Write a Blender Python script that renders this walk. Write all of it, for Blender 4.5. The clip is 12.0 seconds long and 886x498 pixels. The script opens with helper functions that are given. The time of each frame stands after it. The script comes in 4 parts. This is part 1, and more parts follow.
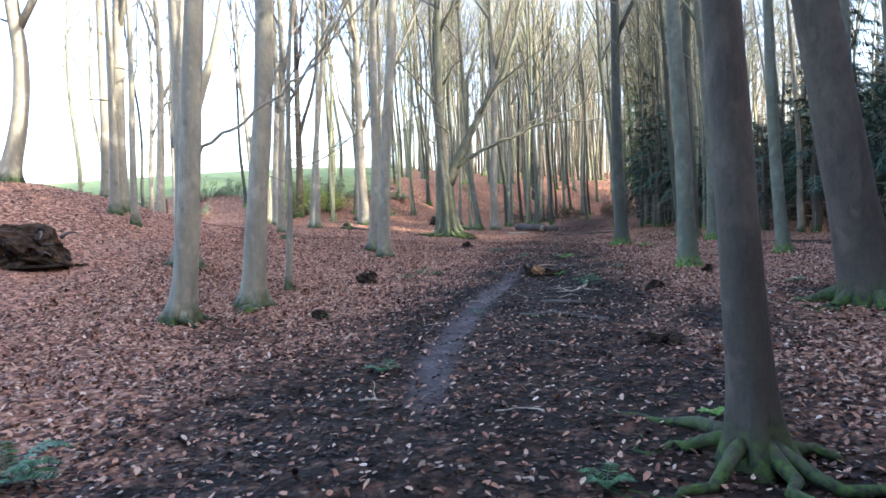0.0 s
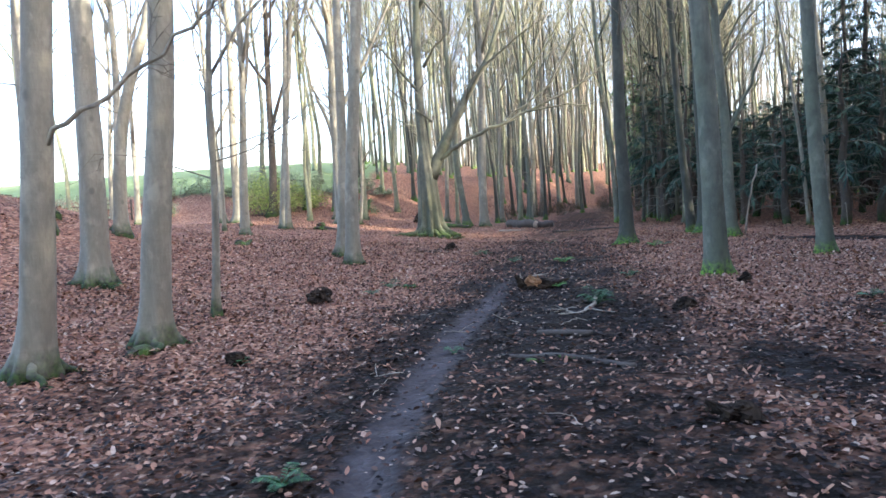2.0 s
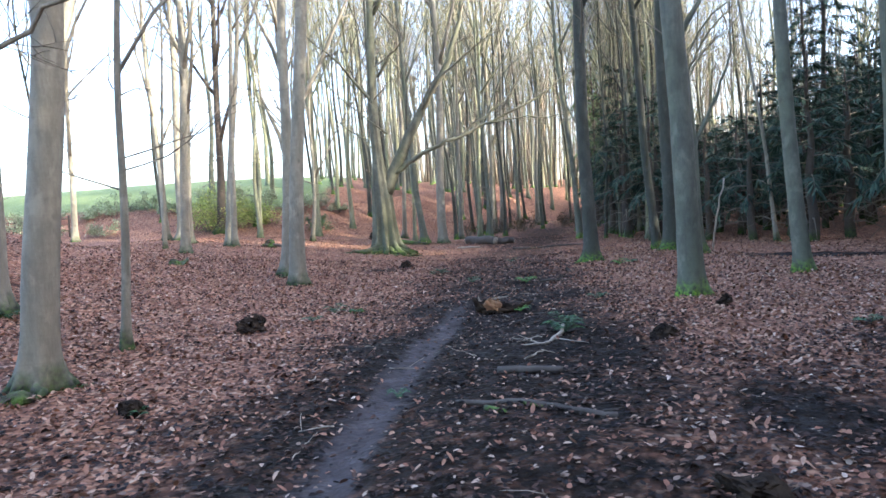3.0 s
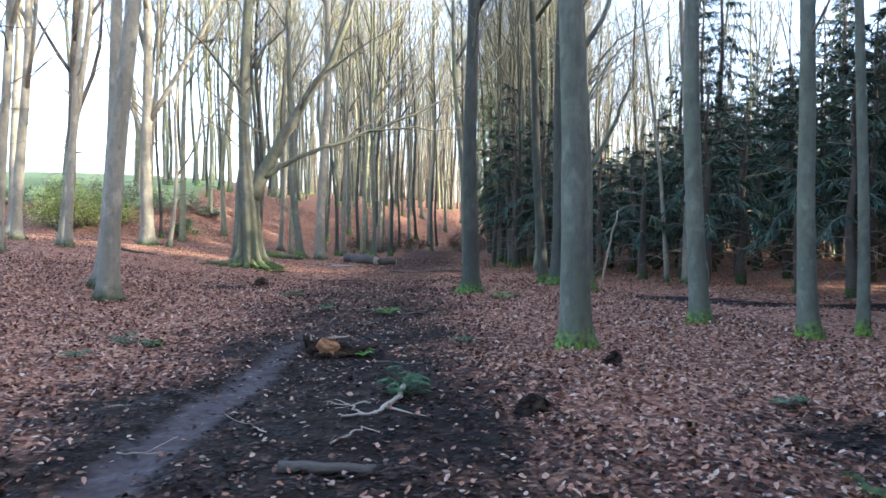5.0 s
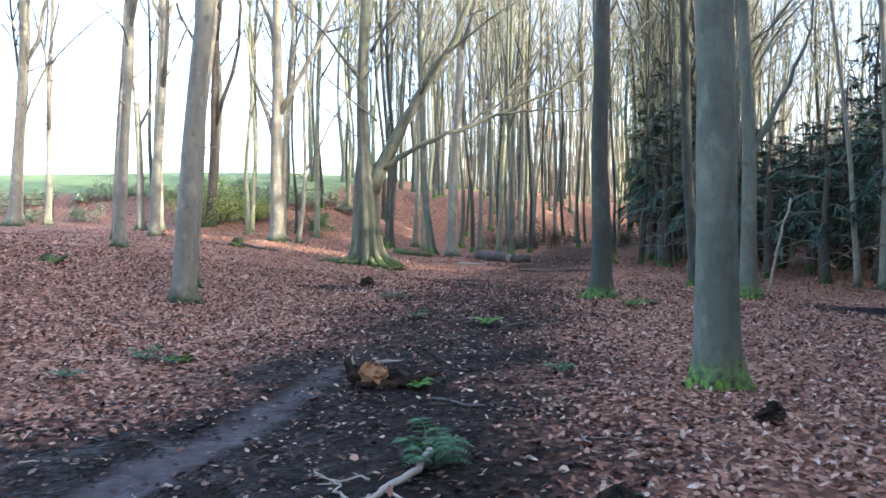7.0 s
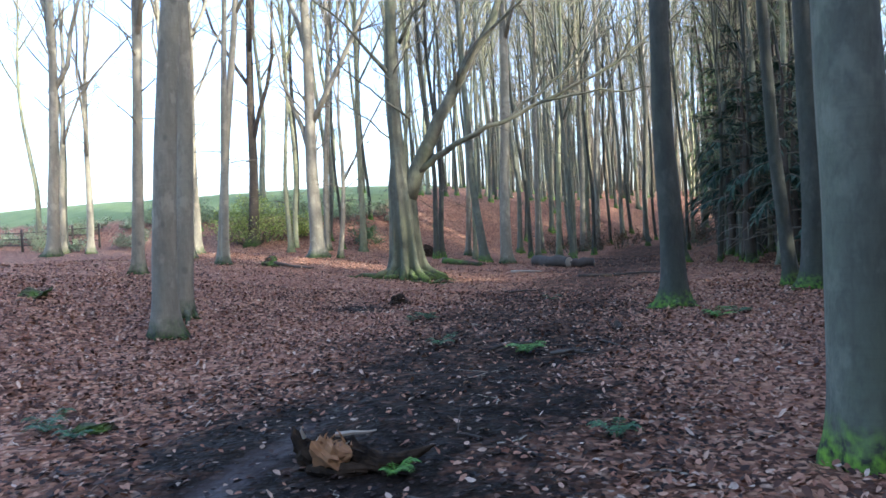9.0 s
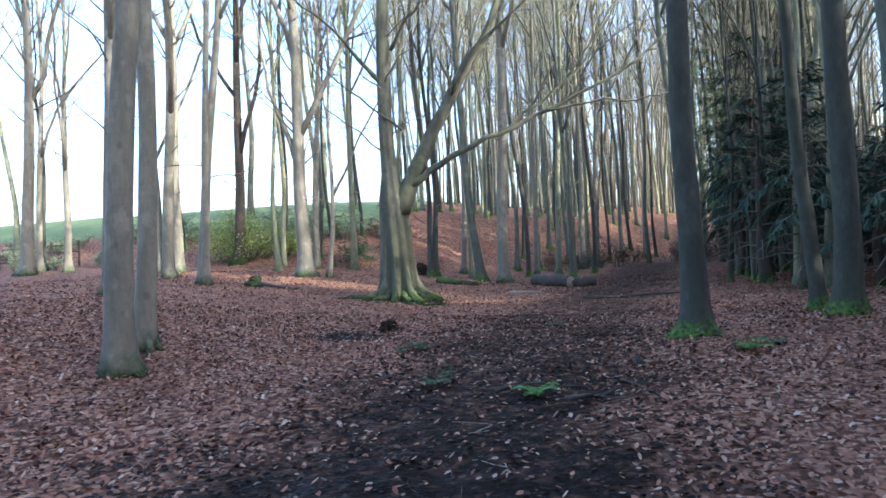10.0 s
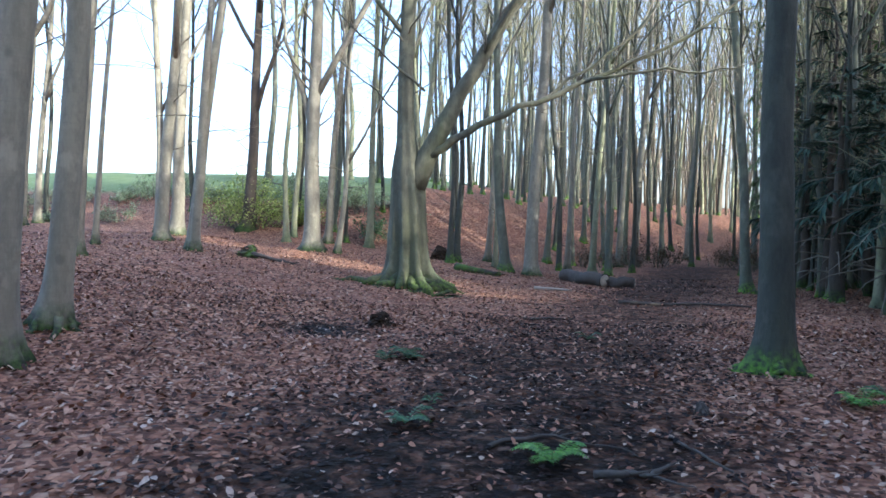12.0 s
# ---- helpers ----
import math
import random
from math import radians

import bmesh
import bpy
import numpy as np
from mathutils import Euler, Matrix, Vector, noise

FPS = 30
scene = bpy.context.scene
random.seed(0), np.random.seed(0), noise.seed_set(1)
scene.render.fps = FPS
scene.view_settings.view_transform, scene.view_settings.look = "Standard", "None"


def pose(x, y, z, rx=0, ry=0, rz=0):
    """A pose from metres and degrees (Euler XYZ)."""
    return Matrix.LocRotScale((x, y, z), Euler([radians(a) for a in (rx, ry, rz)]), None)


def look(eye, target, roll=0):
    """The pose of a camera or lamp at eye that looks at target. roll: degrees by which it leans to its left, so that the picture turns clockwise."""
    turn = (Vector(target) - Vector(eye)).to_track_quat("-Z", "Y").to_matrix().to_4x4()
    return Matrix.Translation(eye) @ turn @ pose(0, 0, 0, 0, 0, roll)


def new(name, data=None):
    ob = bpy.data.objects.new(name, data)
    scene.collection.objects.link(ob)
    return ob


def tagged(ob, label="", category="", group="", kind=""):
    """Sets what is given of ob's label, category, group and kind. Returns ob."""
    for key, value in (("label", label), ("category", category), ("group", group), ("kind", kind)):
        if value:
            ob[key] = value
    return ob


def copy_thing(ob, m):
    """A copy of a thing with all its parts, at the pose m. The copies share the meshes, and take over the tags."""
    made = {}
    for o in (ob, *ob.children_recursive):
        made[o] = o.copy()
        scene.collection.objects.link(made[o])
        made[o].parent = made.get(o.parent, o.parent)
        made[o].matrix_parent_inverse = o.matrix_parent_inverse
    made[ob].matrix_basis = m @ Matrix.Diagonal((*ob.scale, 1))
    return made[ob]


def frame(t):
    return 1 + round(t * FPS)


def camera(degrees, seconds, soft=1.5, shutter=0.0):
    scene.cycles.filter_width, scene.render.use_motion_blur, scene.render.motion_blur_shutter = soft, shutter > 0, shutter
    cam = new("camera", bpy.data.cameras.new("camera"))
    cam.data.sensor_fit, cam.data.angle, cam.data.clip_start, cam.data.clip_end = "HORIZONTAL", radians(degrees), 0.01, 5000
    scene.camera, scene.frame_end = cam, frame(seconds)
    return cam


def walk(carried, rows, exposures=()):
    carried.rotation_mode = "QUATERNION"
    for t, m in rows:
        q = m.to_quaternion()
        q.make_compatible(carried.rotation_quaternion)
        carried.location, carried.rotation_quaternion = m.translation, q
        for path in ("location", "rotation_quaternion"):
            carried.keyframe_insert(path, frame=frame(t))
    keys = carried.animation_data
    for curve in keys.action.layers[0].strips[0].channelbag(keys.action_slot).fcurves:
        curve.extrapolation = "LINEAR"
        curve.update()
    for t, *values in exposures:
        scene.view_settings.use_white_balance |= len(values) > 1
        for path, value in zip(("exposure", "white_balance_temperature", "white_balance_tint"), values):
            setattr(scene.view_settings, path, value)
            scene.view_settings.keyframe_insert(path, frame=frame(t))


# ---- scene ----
from mathutils import noise as turbulence

cam = camera(63.5, 12.0, soft=1.6)
EXPOSURE = 2.85
PATH = [
    (0, (-0.053, -1.293, 1.691), (-0.052, 0.703, 1.559), -3.0),
    (0.5, (0.087, -0.526, 1.706), (0.099, 1.469, 1.556), -2.1),
    (1, (0.172, 0.186, 1.734), (0.169, 2.181, 1.584), -3.3),
    (1.5, (0.233, 0.921, 1.734), (0.24, 2.917, 1.603), -2.7),
    (2, (0.331, 1.655, 1.723), (0.35, 3.649, 1.574), -4.0),
    (2.5, (0.426, 2.354, 1.668), (0.44, 4.351, 1.57), -2.3),
    (3, (0.521, 2.941, 1.685), (0.653, 4.934, 1.573), -4.0),
    (3.5, (0.675, 3.565, 1.66), (0.849, 5.554, 1.542), -2.9),
    (5.5, (1.914, 5.827, 1.608), (2.361, 7.775, 1.547), 0.7),
    (6, (2.247, 6.387, 1.554), (2.615, 8.352, 1.478), 1.2),
    (6.5, (2.532, 6.989, 1.542), (2.766, 8.973, 1.463), -1.1),
    (7, (2.762, 7.496, 1.567), (2.74, 9.494, 1.484), 0.0),
    (9, (3.306, 9.844, 1.488), (3.093, 11.831, 1.432), -3.4),
    (9.5, (3.257, 10.519, 1.572), (3.009, 12.501, 1.465), -2.1),
    (10, (3.173, 11.097, 1.551), (2.978, 13.088, 1.538), -3.4),
    (10.5, (3.217, 11.727, 1.53), (2.997, 13.715, 1.555), -2.5),
    (11, (3.213, 12.328, 1.508), (3.015, 14.317, 1.585), -0.5),
    (11.5, (3.245, 12.922, 1.501), (3.068, 14.914, 1.499), -1.9),
    (12, (3.251, 13.608, 1.5), (2.968, 15.587, 1.443), 1.2),
]
walk(cam, [(t, look(eye, target, roll)) for t, eye, target, roll in PATH], [(0.0, EXPOSURE, 5700, 18), (7.2, EXPOSURE, 5600, 17), (9.0, EXPOSURE - 0.5, 5350, 16), (12.0, EXPOSURE - 0.6, 5200, 15)])

# ---- light ----
SUN_ELEVATION, SUN_AZIMUTH = radians(21), radians(118)   # azimuth clockwise from +y: the sun stands behind the walker, to the right
world = bpy.data.worlds.new("sky")
scene.world = world
world.use_nodes = True
wn = world.node_tree
sky = wn.nodes.new("ShaderNodeTexSky")
sky.sky_type = "NISHITA"
sky.sun_disc = False
sky.sun_elevation = SUN_ELEVATION
sky.sun_rotation = SUN_AZIMUTH
sky.dust_density = 3.0
sky.air_density = 1.0
wn.links.new(sky.outputs["Color"], wn.nodes["Background"].inputs["Color"])
wn.nodes["Background"].inputs["Strength"].default_value = 0.15
sun = new("sun", bpy.data.lights.new("sun", "SUN"))
sun.data.energy = 3.0
sun.data.angle = radians(0.6)
sun.data.color = (1.0, 0.89, 0.66)
sun_from = Vector((math.sin(SUN_AZIMUTH) * math.cos(SUN_ELEVATION), math.cos(SUN_AZIMUTH) * math.cos(SUN_ELEVATION), math.sin(SUN_ELEVATION)))
sun.matrix_world = look(sun_from * 100, (0, 0, 0))


# ---- the lie of the land ----
def softplus(v, k):
    return np.logaddexp(0.0, np.asarray(v, float) / k) * k


def smooth(a, b, v):
    u = np.clip((np.asarray(v, float) - a) / (b - a), 0, 1)
    return u * u * (3 - 2 * u)


def bank_depth(x, y):
    return (y - 37) - 1.15 * softplus(x + 3, 2.0) - 0.35 * softplus(-x - 8, 2.0)


WAVES = [(1.3, 0.7, 0.4, 0.020), (-0.9, 1.7, 2.1, 0.018), (2.9, -1.1, 1.0, 0.010), (1.9, 3.3, 4.0, 0.009),
         (5.3, 2.2, 0.3, 0.006), (-3.7, 6.1, 5.1, 0.006), (8.7, -5.9, 2.7, 0.004), (7.1, 9.6, 3.3, 0.004), (14.3, 11.1, 1.9, 0.003)]


def trail_x(y):
    """The middle of the trodden track at y."""
    return np.interp(y, [-4, 2, 6.5, 10.4, 13.4, 18.5, 21.5, 28.8, 38, 48, 60, 90],
                     [-0.4, -0.5, -0.2, 0.5, 1.25, 2.5, 3.1, 5.2, 7.6, 10.2, 14.0, 24.0])


def rut(x, y):
    """The narrow wet strip along the left of the track."""
    middle = np.interp(y, [-4, 2, 6.6, 8.6, 12.1, 14, 18], [-0.6, -0.45, -0.2, 0.12, 0.85, 1.3, 2.2])
    return np.exp(-((x - middle) / 0.27) ** 2) * smooth(19, 12, y) * smooth(3, 6, y)


def mud_at(x, y):
    """How bare and muddy the ground is, 0 to 1."""
    x, y = np.asarray(x, float), np.asarray(y, float)
    wobble = 0.25 * np.sin(1.7 * y + 0.8 * x) + 0.2 * np.sin(3.1 * y - 2.3 * x + 1)
    half = np.interp(y, [-4, 4, 8, 12, 16, 22, 30, 40, 60], [3.0, 3.0, 2.3, 1.85, 1.75, 1.7, 1.6, 1.7, 2.4])
    track = smooth(half + 1.3, half - 1.1, np.abs(x - trail_x(y) - np.interp(y, [4, 9, 14, 18, 24], [0.55, 0.75, 0.6, 0.4, 0.0]) + wobble))
    track = track * np.interp(y, [2, 8, 12, 20, 26, 34, 46, 52], [0.74, 0.72, 0.88, 0.66, 0.55, 0.62, 0.6, 0.2])
    side = 0.85 * np.exp(-(((x - 3.6) / 1.1) ** 2 + ((y - 8.0) / 1.9) ** 2)) + 0.9 * np.exp(-(((x - 5.8) / 0.7) ** 2 + ((y - 9.9) / 0.8) ** 2))
    pit = 0.9 * np.exp(-(((x - 0.2) / 0.75) ** 2 + ((y - 23.4) / 0.8) ** 2)) + 0.6 * np.exp(-(((x + 2.8) / 0.9) ** 2 + ((y - 8.2) / 1.0) ** 2))
    strip = smooth(0.9, 0.4, np.abs((y - 18.9) + 0.55 * (x - 11.2) + 0.3 * wobble)) * smooth(8.6, 9.8, x) * smooth(22, 18, x)
    east = 0.9 * np.exp(-(((x - 2.9) / 0.85) ** 2 + ((y - 11.0) / 1.9) ** 2))
    return np.clip(np.maximum.reduce([track, side, east, pit, strip, rut(x, y)]), 0, 1)


def height(x, y):
    x, y = np.asarray(x, float), np.asarray(y, float)
    away = softplus(-5 + 0.22 * np.minimum(y, 36) - x, 0.8)
    z = 1.8 * (1 - np.exp(-away * 0.075)) + 1.9 * np.exp(-((x + 13) ** 2 + (y - 19) ** 2) / 32)
    u = bank_depth(x, y)
    z = z + 3.0 * smooth(0, 13, u) + 2.0 * smooth(12, 45, u)
    for kx, ky, phase, size in WAVES:
        z = z + size * np.sin(kx * x + ky * y + phase)
    mud = mud_at(x, y) * smooth(45, 30, y)
    z = z + 0.016 * mud * np.sin(8.1 * x + 2 * np.sin(3 * y)) * np.sin(6.7 * y + 1.5 * np.sin(4 * x))
    return z - 0.05 * mud - 0.04 * rut(x, y)


def ground_z(x, y):
    return float(height(x, y))


# ---- materials ----
def material(name, build, roughness=0.8, bump=0.0, gloss=0.5):
    """A node material; build(nodes tools) returns the colour socket and the height socket for its relief."""
    mat = bpy.data.materials.new(name)
    mat.use_nodes = True
    tree = mat.node_tree
    bsdf = tree.nodes["Principled BSDF"]
    bsdf.inputs["Roughness"].default_value = roughness
    bsdf.inputs["Specular IOR Level"].default_value = gloss
    kit = Kit(tree, bsdf)
    colour, relief = build(kit)
    tree.links.new(colour, bsdf.inputs["Base Color"])
    if relief is not None and bump:
        node = tree.nodes.new("ShaderNodeBump")
        node.inputs["Strength"].default_value = bump
        node.inputs["Distance"].default_value = 0.02
        tree.links.new(relief, node.inputs["Height"])
        tree.links.new(node.outputs["Normal"], bsdf.inputs["Normal"])
    return mat


class Kit:
    def __init__(self, tree, bsdf):
        self.tree, self.bsdf = tree, bsdf
        self.coords = tree.nodes.new("ShaderNodeTexCoord")

    def link(self, a, b):
        self.tree.links.new(a, b)

    def place(self, scale=(1, 1, 1), space="Object"):
        node = self.tree.nodes.new("ShaderNodeMapping")
        node.inputs["Scale"].default_value = scale
        self.link(self.coords.outputs[space], node.inputs["Vector"])
        return node.outputs["Vector"]

    def noise(self, scale, detail=4, stretch=(1, 1, 1), rough=0.55):
        node = self.tree.nodes.new("ShaderNodeTexNoise")
        node.inputs["Scale"].default_value = scale
        node.inputs["Detail"].default_value = detail
        node.inputs["Roughness"].default_value = rough
        self.link(self.place(stretch), node.inputs["Vector"])
        return node.outputs["Fac"]

    def cells(self, scale, stretch=(1, 1, 1)):
        node = self.tree.nodes.new("ShaderNodeTexVoronoi")
        node.inputs["Scale"].default_value = scale
        self.link(self.place(stretch), node.inputs["Vector"])
        return node.outputs["Color"], node.outputs["Distance"]

    def ramp(self, fac, *stops):
        node = self.tree.nodes.new("ShaderNodeValToRGB")
        e = node.color_ramp.elements
        while len(e) < len(stops):
            e.new(0.5)
        for slot, (at, c) in zip(e, stops):
            slot.position = at
            slot.color = (*c, 1) if len(c) == 3 else c
        self.link(fac, node.inputs["Fac"])
        return node.outputs["Color"]

    def mix(self, fac, a, b, mode="MIX"):
        node = self.tree.nodes.new("ShaderNodeMix")
        node.data_type, node.blend_type = "RGBA", mode
        for socket, value in ((node.inputs[0], fac), (node.inputs[6], a), (node.inputs[7], b)):
            if isinstance(value, (int, float)):
                socket.default_value = value
            elif isinstance(value, tuple):
                socket.default_value = (*value, 1)
            else:
                self.link(value, socket)
        return node.outputs[2]

    def sum(self, op, a, b):
        node = self.tree.nodes.new("ShaderNodeMath")
        node.operation = op
        for socket, value in ((node.inputs[0], a), (node.inputs[1], b)):
            if isinstance(value, (int, float)):
                socket.default_value = value
            else:
                self.link(value, socket)
        return node.outputs[0]

    def span(self, value, a, b):
        node = self.tree.nodes.new("ShaderNodeMapRange")
        node.inputs["From Min"].default_value, node.inputs["From Max"].default_value = a, b
        self.link(value, node.inputs["Value"])
        return node.outputs["Result"]

    def axis(self, which):
        node = self.tree.nodes.new("ShaderNodeSeparateXYZ")
        self.link(self.coords.outputs["Object"], node.inputs["Vector"])
        return node.outputs[which]

    def attribute(self, name):
        node = self.tree.nodes.new("ShaderNodeAttribute")
        node.attribute_name = name
        return node.outputs["Fac"]

    def chance(self):
        return self.tree.nodes.new("ShaderNodeObjectInfo").outputs["Random"]

    def island(self):
        return self.tree.nodes.new("ShaderNodeNewGeometry").outputs["Random Per Island"]


def bark_of(light, dark, green, algae, moss_height, moss, moss_colour=(0.05, 0.09, 0.012)):
    def build(k):
        patch = k.noise(2.2, 5, (1, 1, 0.5))
        fine = k.noise(38, 4, (1, 1, 0.35))
        bands = k.noise(7, 4, (0.5, 0.5, 3.0))
        c = k.mix(k.span(patch, 0.3, 0.7), dark, light)
        c = k.mix(k.sum("MULTIPLY", k.span(bands, 0.57, 0.7), 0.12), c, tuple(v * 0.45 for v in dark))
        c = k.mix(k.sum("MULTIPLY", k.span(fine, 0.45, 0.75), 0.3), c, tuple(min(1, v * 1.3) for v in light))
        c = k.mix(k.sum("MULTIPLY", k.span(k.noise(1.1, 3, (1, 1, 0.25)), 0.4, 0.65), algae), c, green)
        rings = k.noise(2.1, 3, (0.22, 0.22, 5.0))
        c = k.mix(k.sum("MULTIPLY", k.span(k.sum("ABSOLUTE", k.sum("SUBTRACT", rings, 0.5), 0.0), 0.02, 0.004), 0.12), c, tuple(v * 0.3 for v in dark))
        blotch = k.noise(9, 5, (1, 1, 0.45), 0.7)
        c = k.mix(k.sum("MULTIPLY", k.span(blotch, 0.46, 0.62), 0.5), c, tuple(v * 0.6 for v in dark))
        c = k.mix(k.sum("MULTIPLY", k.span(k.noise(4.3, 4, (1, 1, 0.7)), 0.56, 0.66), 0.55), c, tuple(min(1, v * 1.35) for v in light))
        knot = k.cells(1.9, (1, 1, 0.75))[1]
        c = k.mix(k.sum("MULTIPLY", k.span(knot, 0.11, 0.06), 0.6), c, (0.016, 0.014, 0.011))
        streak = k.noise(5.5, 4, (1, 1, 0.09))
        c = k.mix(k.sum("MULTIPLY", k.span(streak, 0.52, 0.68), 0.5), c, tuple(v * 0.5 for v in dark))
        tone = k.span(k.chance(), -1.2, 1.4)
        c = k.mix(0.35, c, k.mix(tone, (0.05, 0.045, 0.035), light))
        low = k.span(k.sum("ADD", k.axis("Z"), k.sum("MULTIPLY", k.noise(6, 4), moss_height * 1.2)), moss_height * 1.45, moss_height * 0.75)
        c = k.mix(k.sum("MULTIPLY", low, moss), c, k.mix(k.span(k.noise(16, 4), 0.35, 0.65), (0.014, 0.016, 0.008), moss_colour))
        return c, k.sum("ADD", k.sum("MULTIPLY", blotch, 0.6), k.sum("MULTIPLY", fine, 0.5))
    return build


BARK_GREY = material("bark_grey", bark_of((0.33, 0.3, 0.215), (0.15, 0.138, 0.1), (0.15, 0.155, 0.085), 0.35, 0.34, 1.0), 0.85, 0.6)
BARK_GREEN = material("bark_green", bark_of((0.19, 0.195, 0.14), (0.065, 0.072, 0.052), (0.1, 0.135, 0.055), 0.7, 0.36, 1.0, (0.17, 0.32, 0.02)), 0.85, 0.7)
BARK_DARK = material("bark_dark", bark_of((0.115, 0.09, 0.064), (0.026, 0.02, 0.015), (0.05, 0.058, 0.027), 0.4, 0.45, 1.0, (0.05, 0.095, 0.008)), 0.9, 0.9)
# darker copy of the green bark, with shade put into its colour
BARK_SHADED = material("bark_shaded", bark_of((0.08, 0.083, 0.06), (0.026, 0.029, 0.021), (0.05, 0.07, 0.03), 0.6, 0.4, 1.0, (0.12, 0.24, 0.015)), 0.88, 0.8)
# lit copy of the bark: yellow-green sunlight is put into its colour
BARK_SUNLIT = material("bark_sunlit", bark_of((0.33, 0.33, 0.2), (0.13, 0.13, 0.08), (0.2, 0.24, 0.08), 0.7, 0.5, 0.6), 0.85, 0.4)
BARK_GREAT = material("bark_great", bark_of((0.17, 0.165, 0.105), (0.032, 0.03, 0.021), (0.12, 0.145, 0.05), 0.6, 0.4, 1.0, (0.07, 0.11, 0.012)), 0.88, 0.9)
TWIG = material("twig_bark", lambda k: (k.mix(k.noise(3, 3), (0.09, 0.075, 0.055), (0.2, 0.175, 0.115)), None), 0.85)
# twigs of the far crowns, their sunlit tone painted into the colour
TWIG_SUNLIT = material("twig_bark_sunlit", lambda k: (k.mix(k.noise(3, 3), (0.13, 0.125, 0.07), (0.29, 0.285, 0.15)), None), 0.85)


def ground_build(k):
    mud, grass = k.attribute("mud"), k.attribute("grass")
    colour, dist = k.cells(17)
    sep = k.tree.nodes.new("ShaderNodeSeparateColor")
    k.link(colour, sep.inputs["Color"])
    leaf = k.ramp(sep.outputs["Red"], (0.0, (0.02, 0.011, 0.007)), (0.28, (0.13, 0.062, 0.035)), (0.58, (0.34, 0.16, 0.09)), (0.88, (0.48, 0.265, 0.155)), (1.0, (0.57, 0.39, 0.26)))
    leaf = k.mix(k.sum("MULTIPLY", k.span(dist, 0.3, 0.6), 0.4), leaf, (0.05, 0.028, 0.022))
    leaf = k.mix(k.span(k.noise(0.35, 4), 0.35, 0.7), leaf, k.mix(0.4, leaf, (0.24, 0.115, 0.072)))
    wet = k.mix(k.span(k.noise(2.4, 5), 0.3, 0.7), (0.005, 0.0032, 0.0018), (0.018, 0.0115, 0.0065))
    wet = k.mix(k.span(k.noise(26, 4), 0.55, 0.75), wet, (0.042, 0.028, 0.018))
    edge = k.sum("ADD", mud, k.sum("MULTIPLY", k.sum("SUBTRACT", k.noise(5, 5), 0.5), 0.9))
    c = k.mix(k.span(edge, 0.3, 0.75), leaf, wet)
    strip = k.attribute("rut")
    c = k.mix(k.span(k.sum("ADD", strip, k.sum("MULTIPLY", k.sum("SUBTRACT", k.noise(6, 4), 0.5), 0.7)), 0.35, 0.75), c, k.mix(k.noise(9, 4), (0.04, 0.033, 0.031), (0.095, 0.08, 0.075)))
    turf = k.mix(k.noise(1.2, 5), (0.12, 0.17, 0.06), (0.25, 0.3, 0.13))
    c = k.mix(k.span(k.sum("ADD", grass, k.sum("MULTIPLY", k.sum("SUBTRACT", k.noise(1.0, 4), 0.5), 0.5)), 0.4, 0.6), c, turf)
    gloss = k.tree.nodes.new("ShaderNodeMapRange")
    gloss.inputs["To Min"].default_value, gloss.inputs["To Max"].default_value = 0.9, 0.55
    k.link(k.sum("MULTIPLY", k.span(edge, 0.5, 0.95), k.span(k.noise(3.5, 4), 0.4, 0.6)), gloss.inputs["Value"])
    k.link(gloss.outputs["Result"], k.bsdf.inputs["Roughness"])
    return c, k.sum("ADD", k.sum("MULTIPLY", k.sum("SUBTRACT", 1.0, dist), 0.7), k.sum("ADD", k.noise(14, 5), k.sum("MULTIPLY", k.noise(4.5, 3), 2.2)))


GROUND = material("woodland_floor", ground_build, 0.85, 1.0, 0.14)


def litter_build(k):
    c = k.ramp(k.island(), (0.0, (0.022, 0.011, 0.007)), (0.25, (0.115, 0.054, 0.03)), (0.5, (0.335, 0.152, 0.087)), (0.75, (0.47, 0.25, 0.145)), (0.93, (0.56, 0.365, 0.24)), (1.0, (0.64, 0.5, 0.37)))
    return k.mix(k.span(k.noise(40, 3), 0.3, 0.7), k.mix(0.4, c, (0.04, 0.02, 0.015)), c), None


LITTER = material("beech_litter", litter_build, 0.6, 0, 0.25)


def wet_litter_build(k):
    return k.ramp(k.island(), (0.0, (0.006, 0.004, 0.003)), (0.4, (0.016, 0.0095, 0.0065)), (0.68, (0.05, 0.027, 0.018)), (0.9, (0.13, 0.075, 0.05)), (1.0, (0.42, 0.32, 0.23))), None


WET_LITTER = material("trodden_litter", wet_litter_build, 0.55, 0, 0.15)


def green_of(a, b, c3):
    return lambda k: (k.ramp(k.island(), (0.0, a), (0.6, b), (1.0, c3)), None)


NEEDLES = material("conifer_needles", green_of((0.015, 0.032, 0.024), (0.045, 0.08, 0.055), (0.09, 0.14, 0.085)), 0.8, 0, 0.2)
# lighter needles for the slender firs, the sunlit look put into the colour
GREEN_NEEDLES = material("sunlit_conifer_needles", green_of((0.03, 0.07, 0.02), (0.08, 0.15, 0.04), (0.15, 0.24, 0.07)), 0.65)
BUSH_LEAF = material("bush_leaves", green_of((0.14, 0.2, 0.03), (0.34, 0.42, 0.08), (0.52, 0.56, 0.15)), 0.55)
HEDGE_LEAF = material("hedge_leaves", green_of((0.12, 0.16, 0.08), (0.25, 0.31, 0.16), (0.4, 0.44, 0.26)), 0.6)
BROWN_LEAF = material("withered_leaves", green_of((0.03, 0.022, 0.012), (0.09, 0.06, 0.03), (0.17, 0.11, 0.06)), 0.8, 0, 0.2)
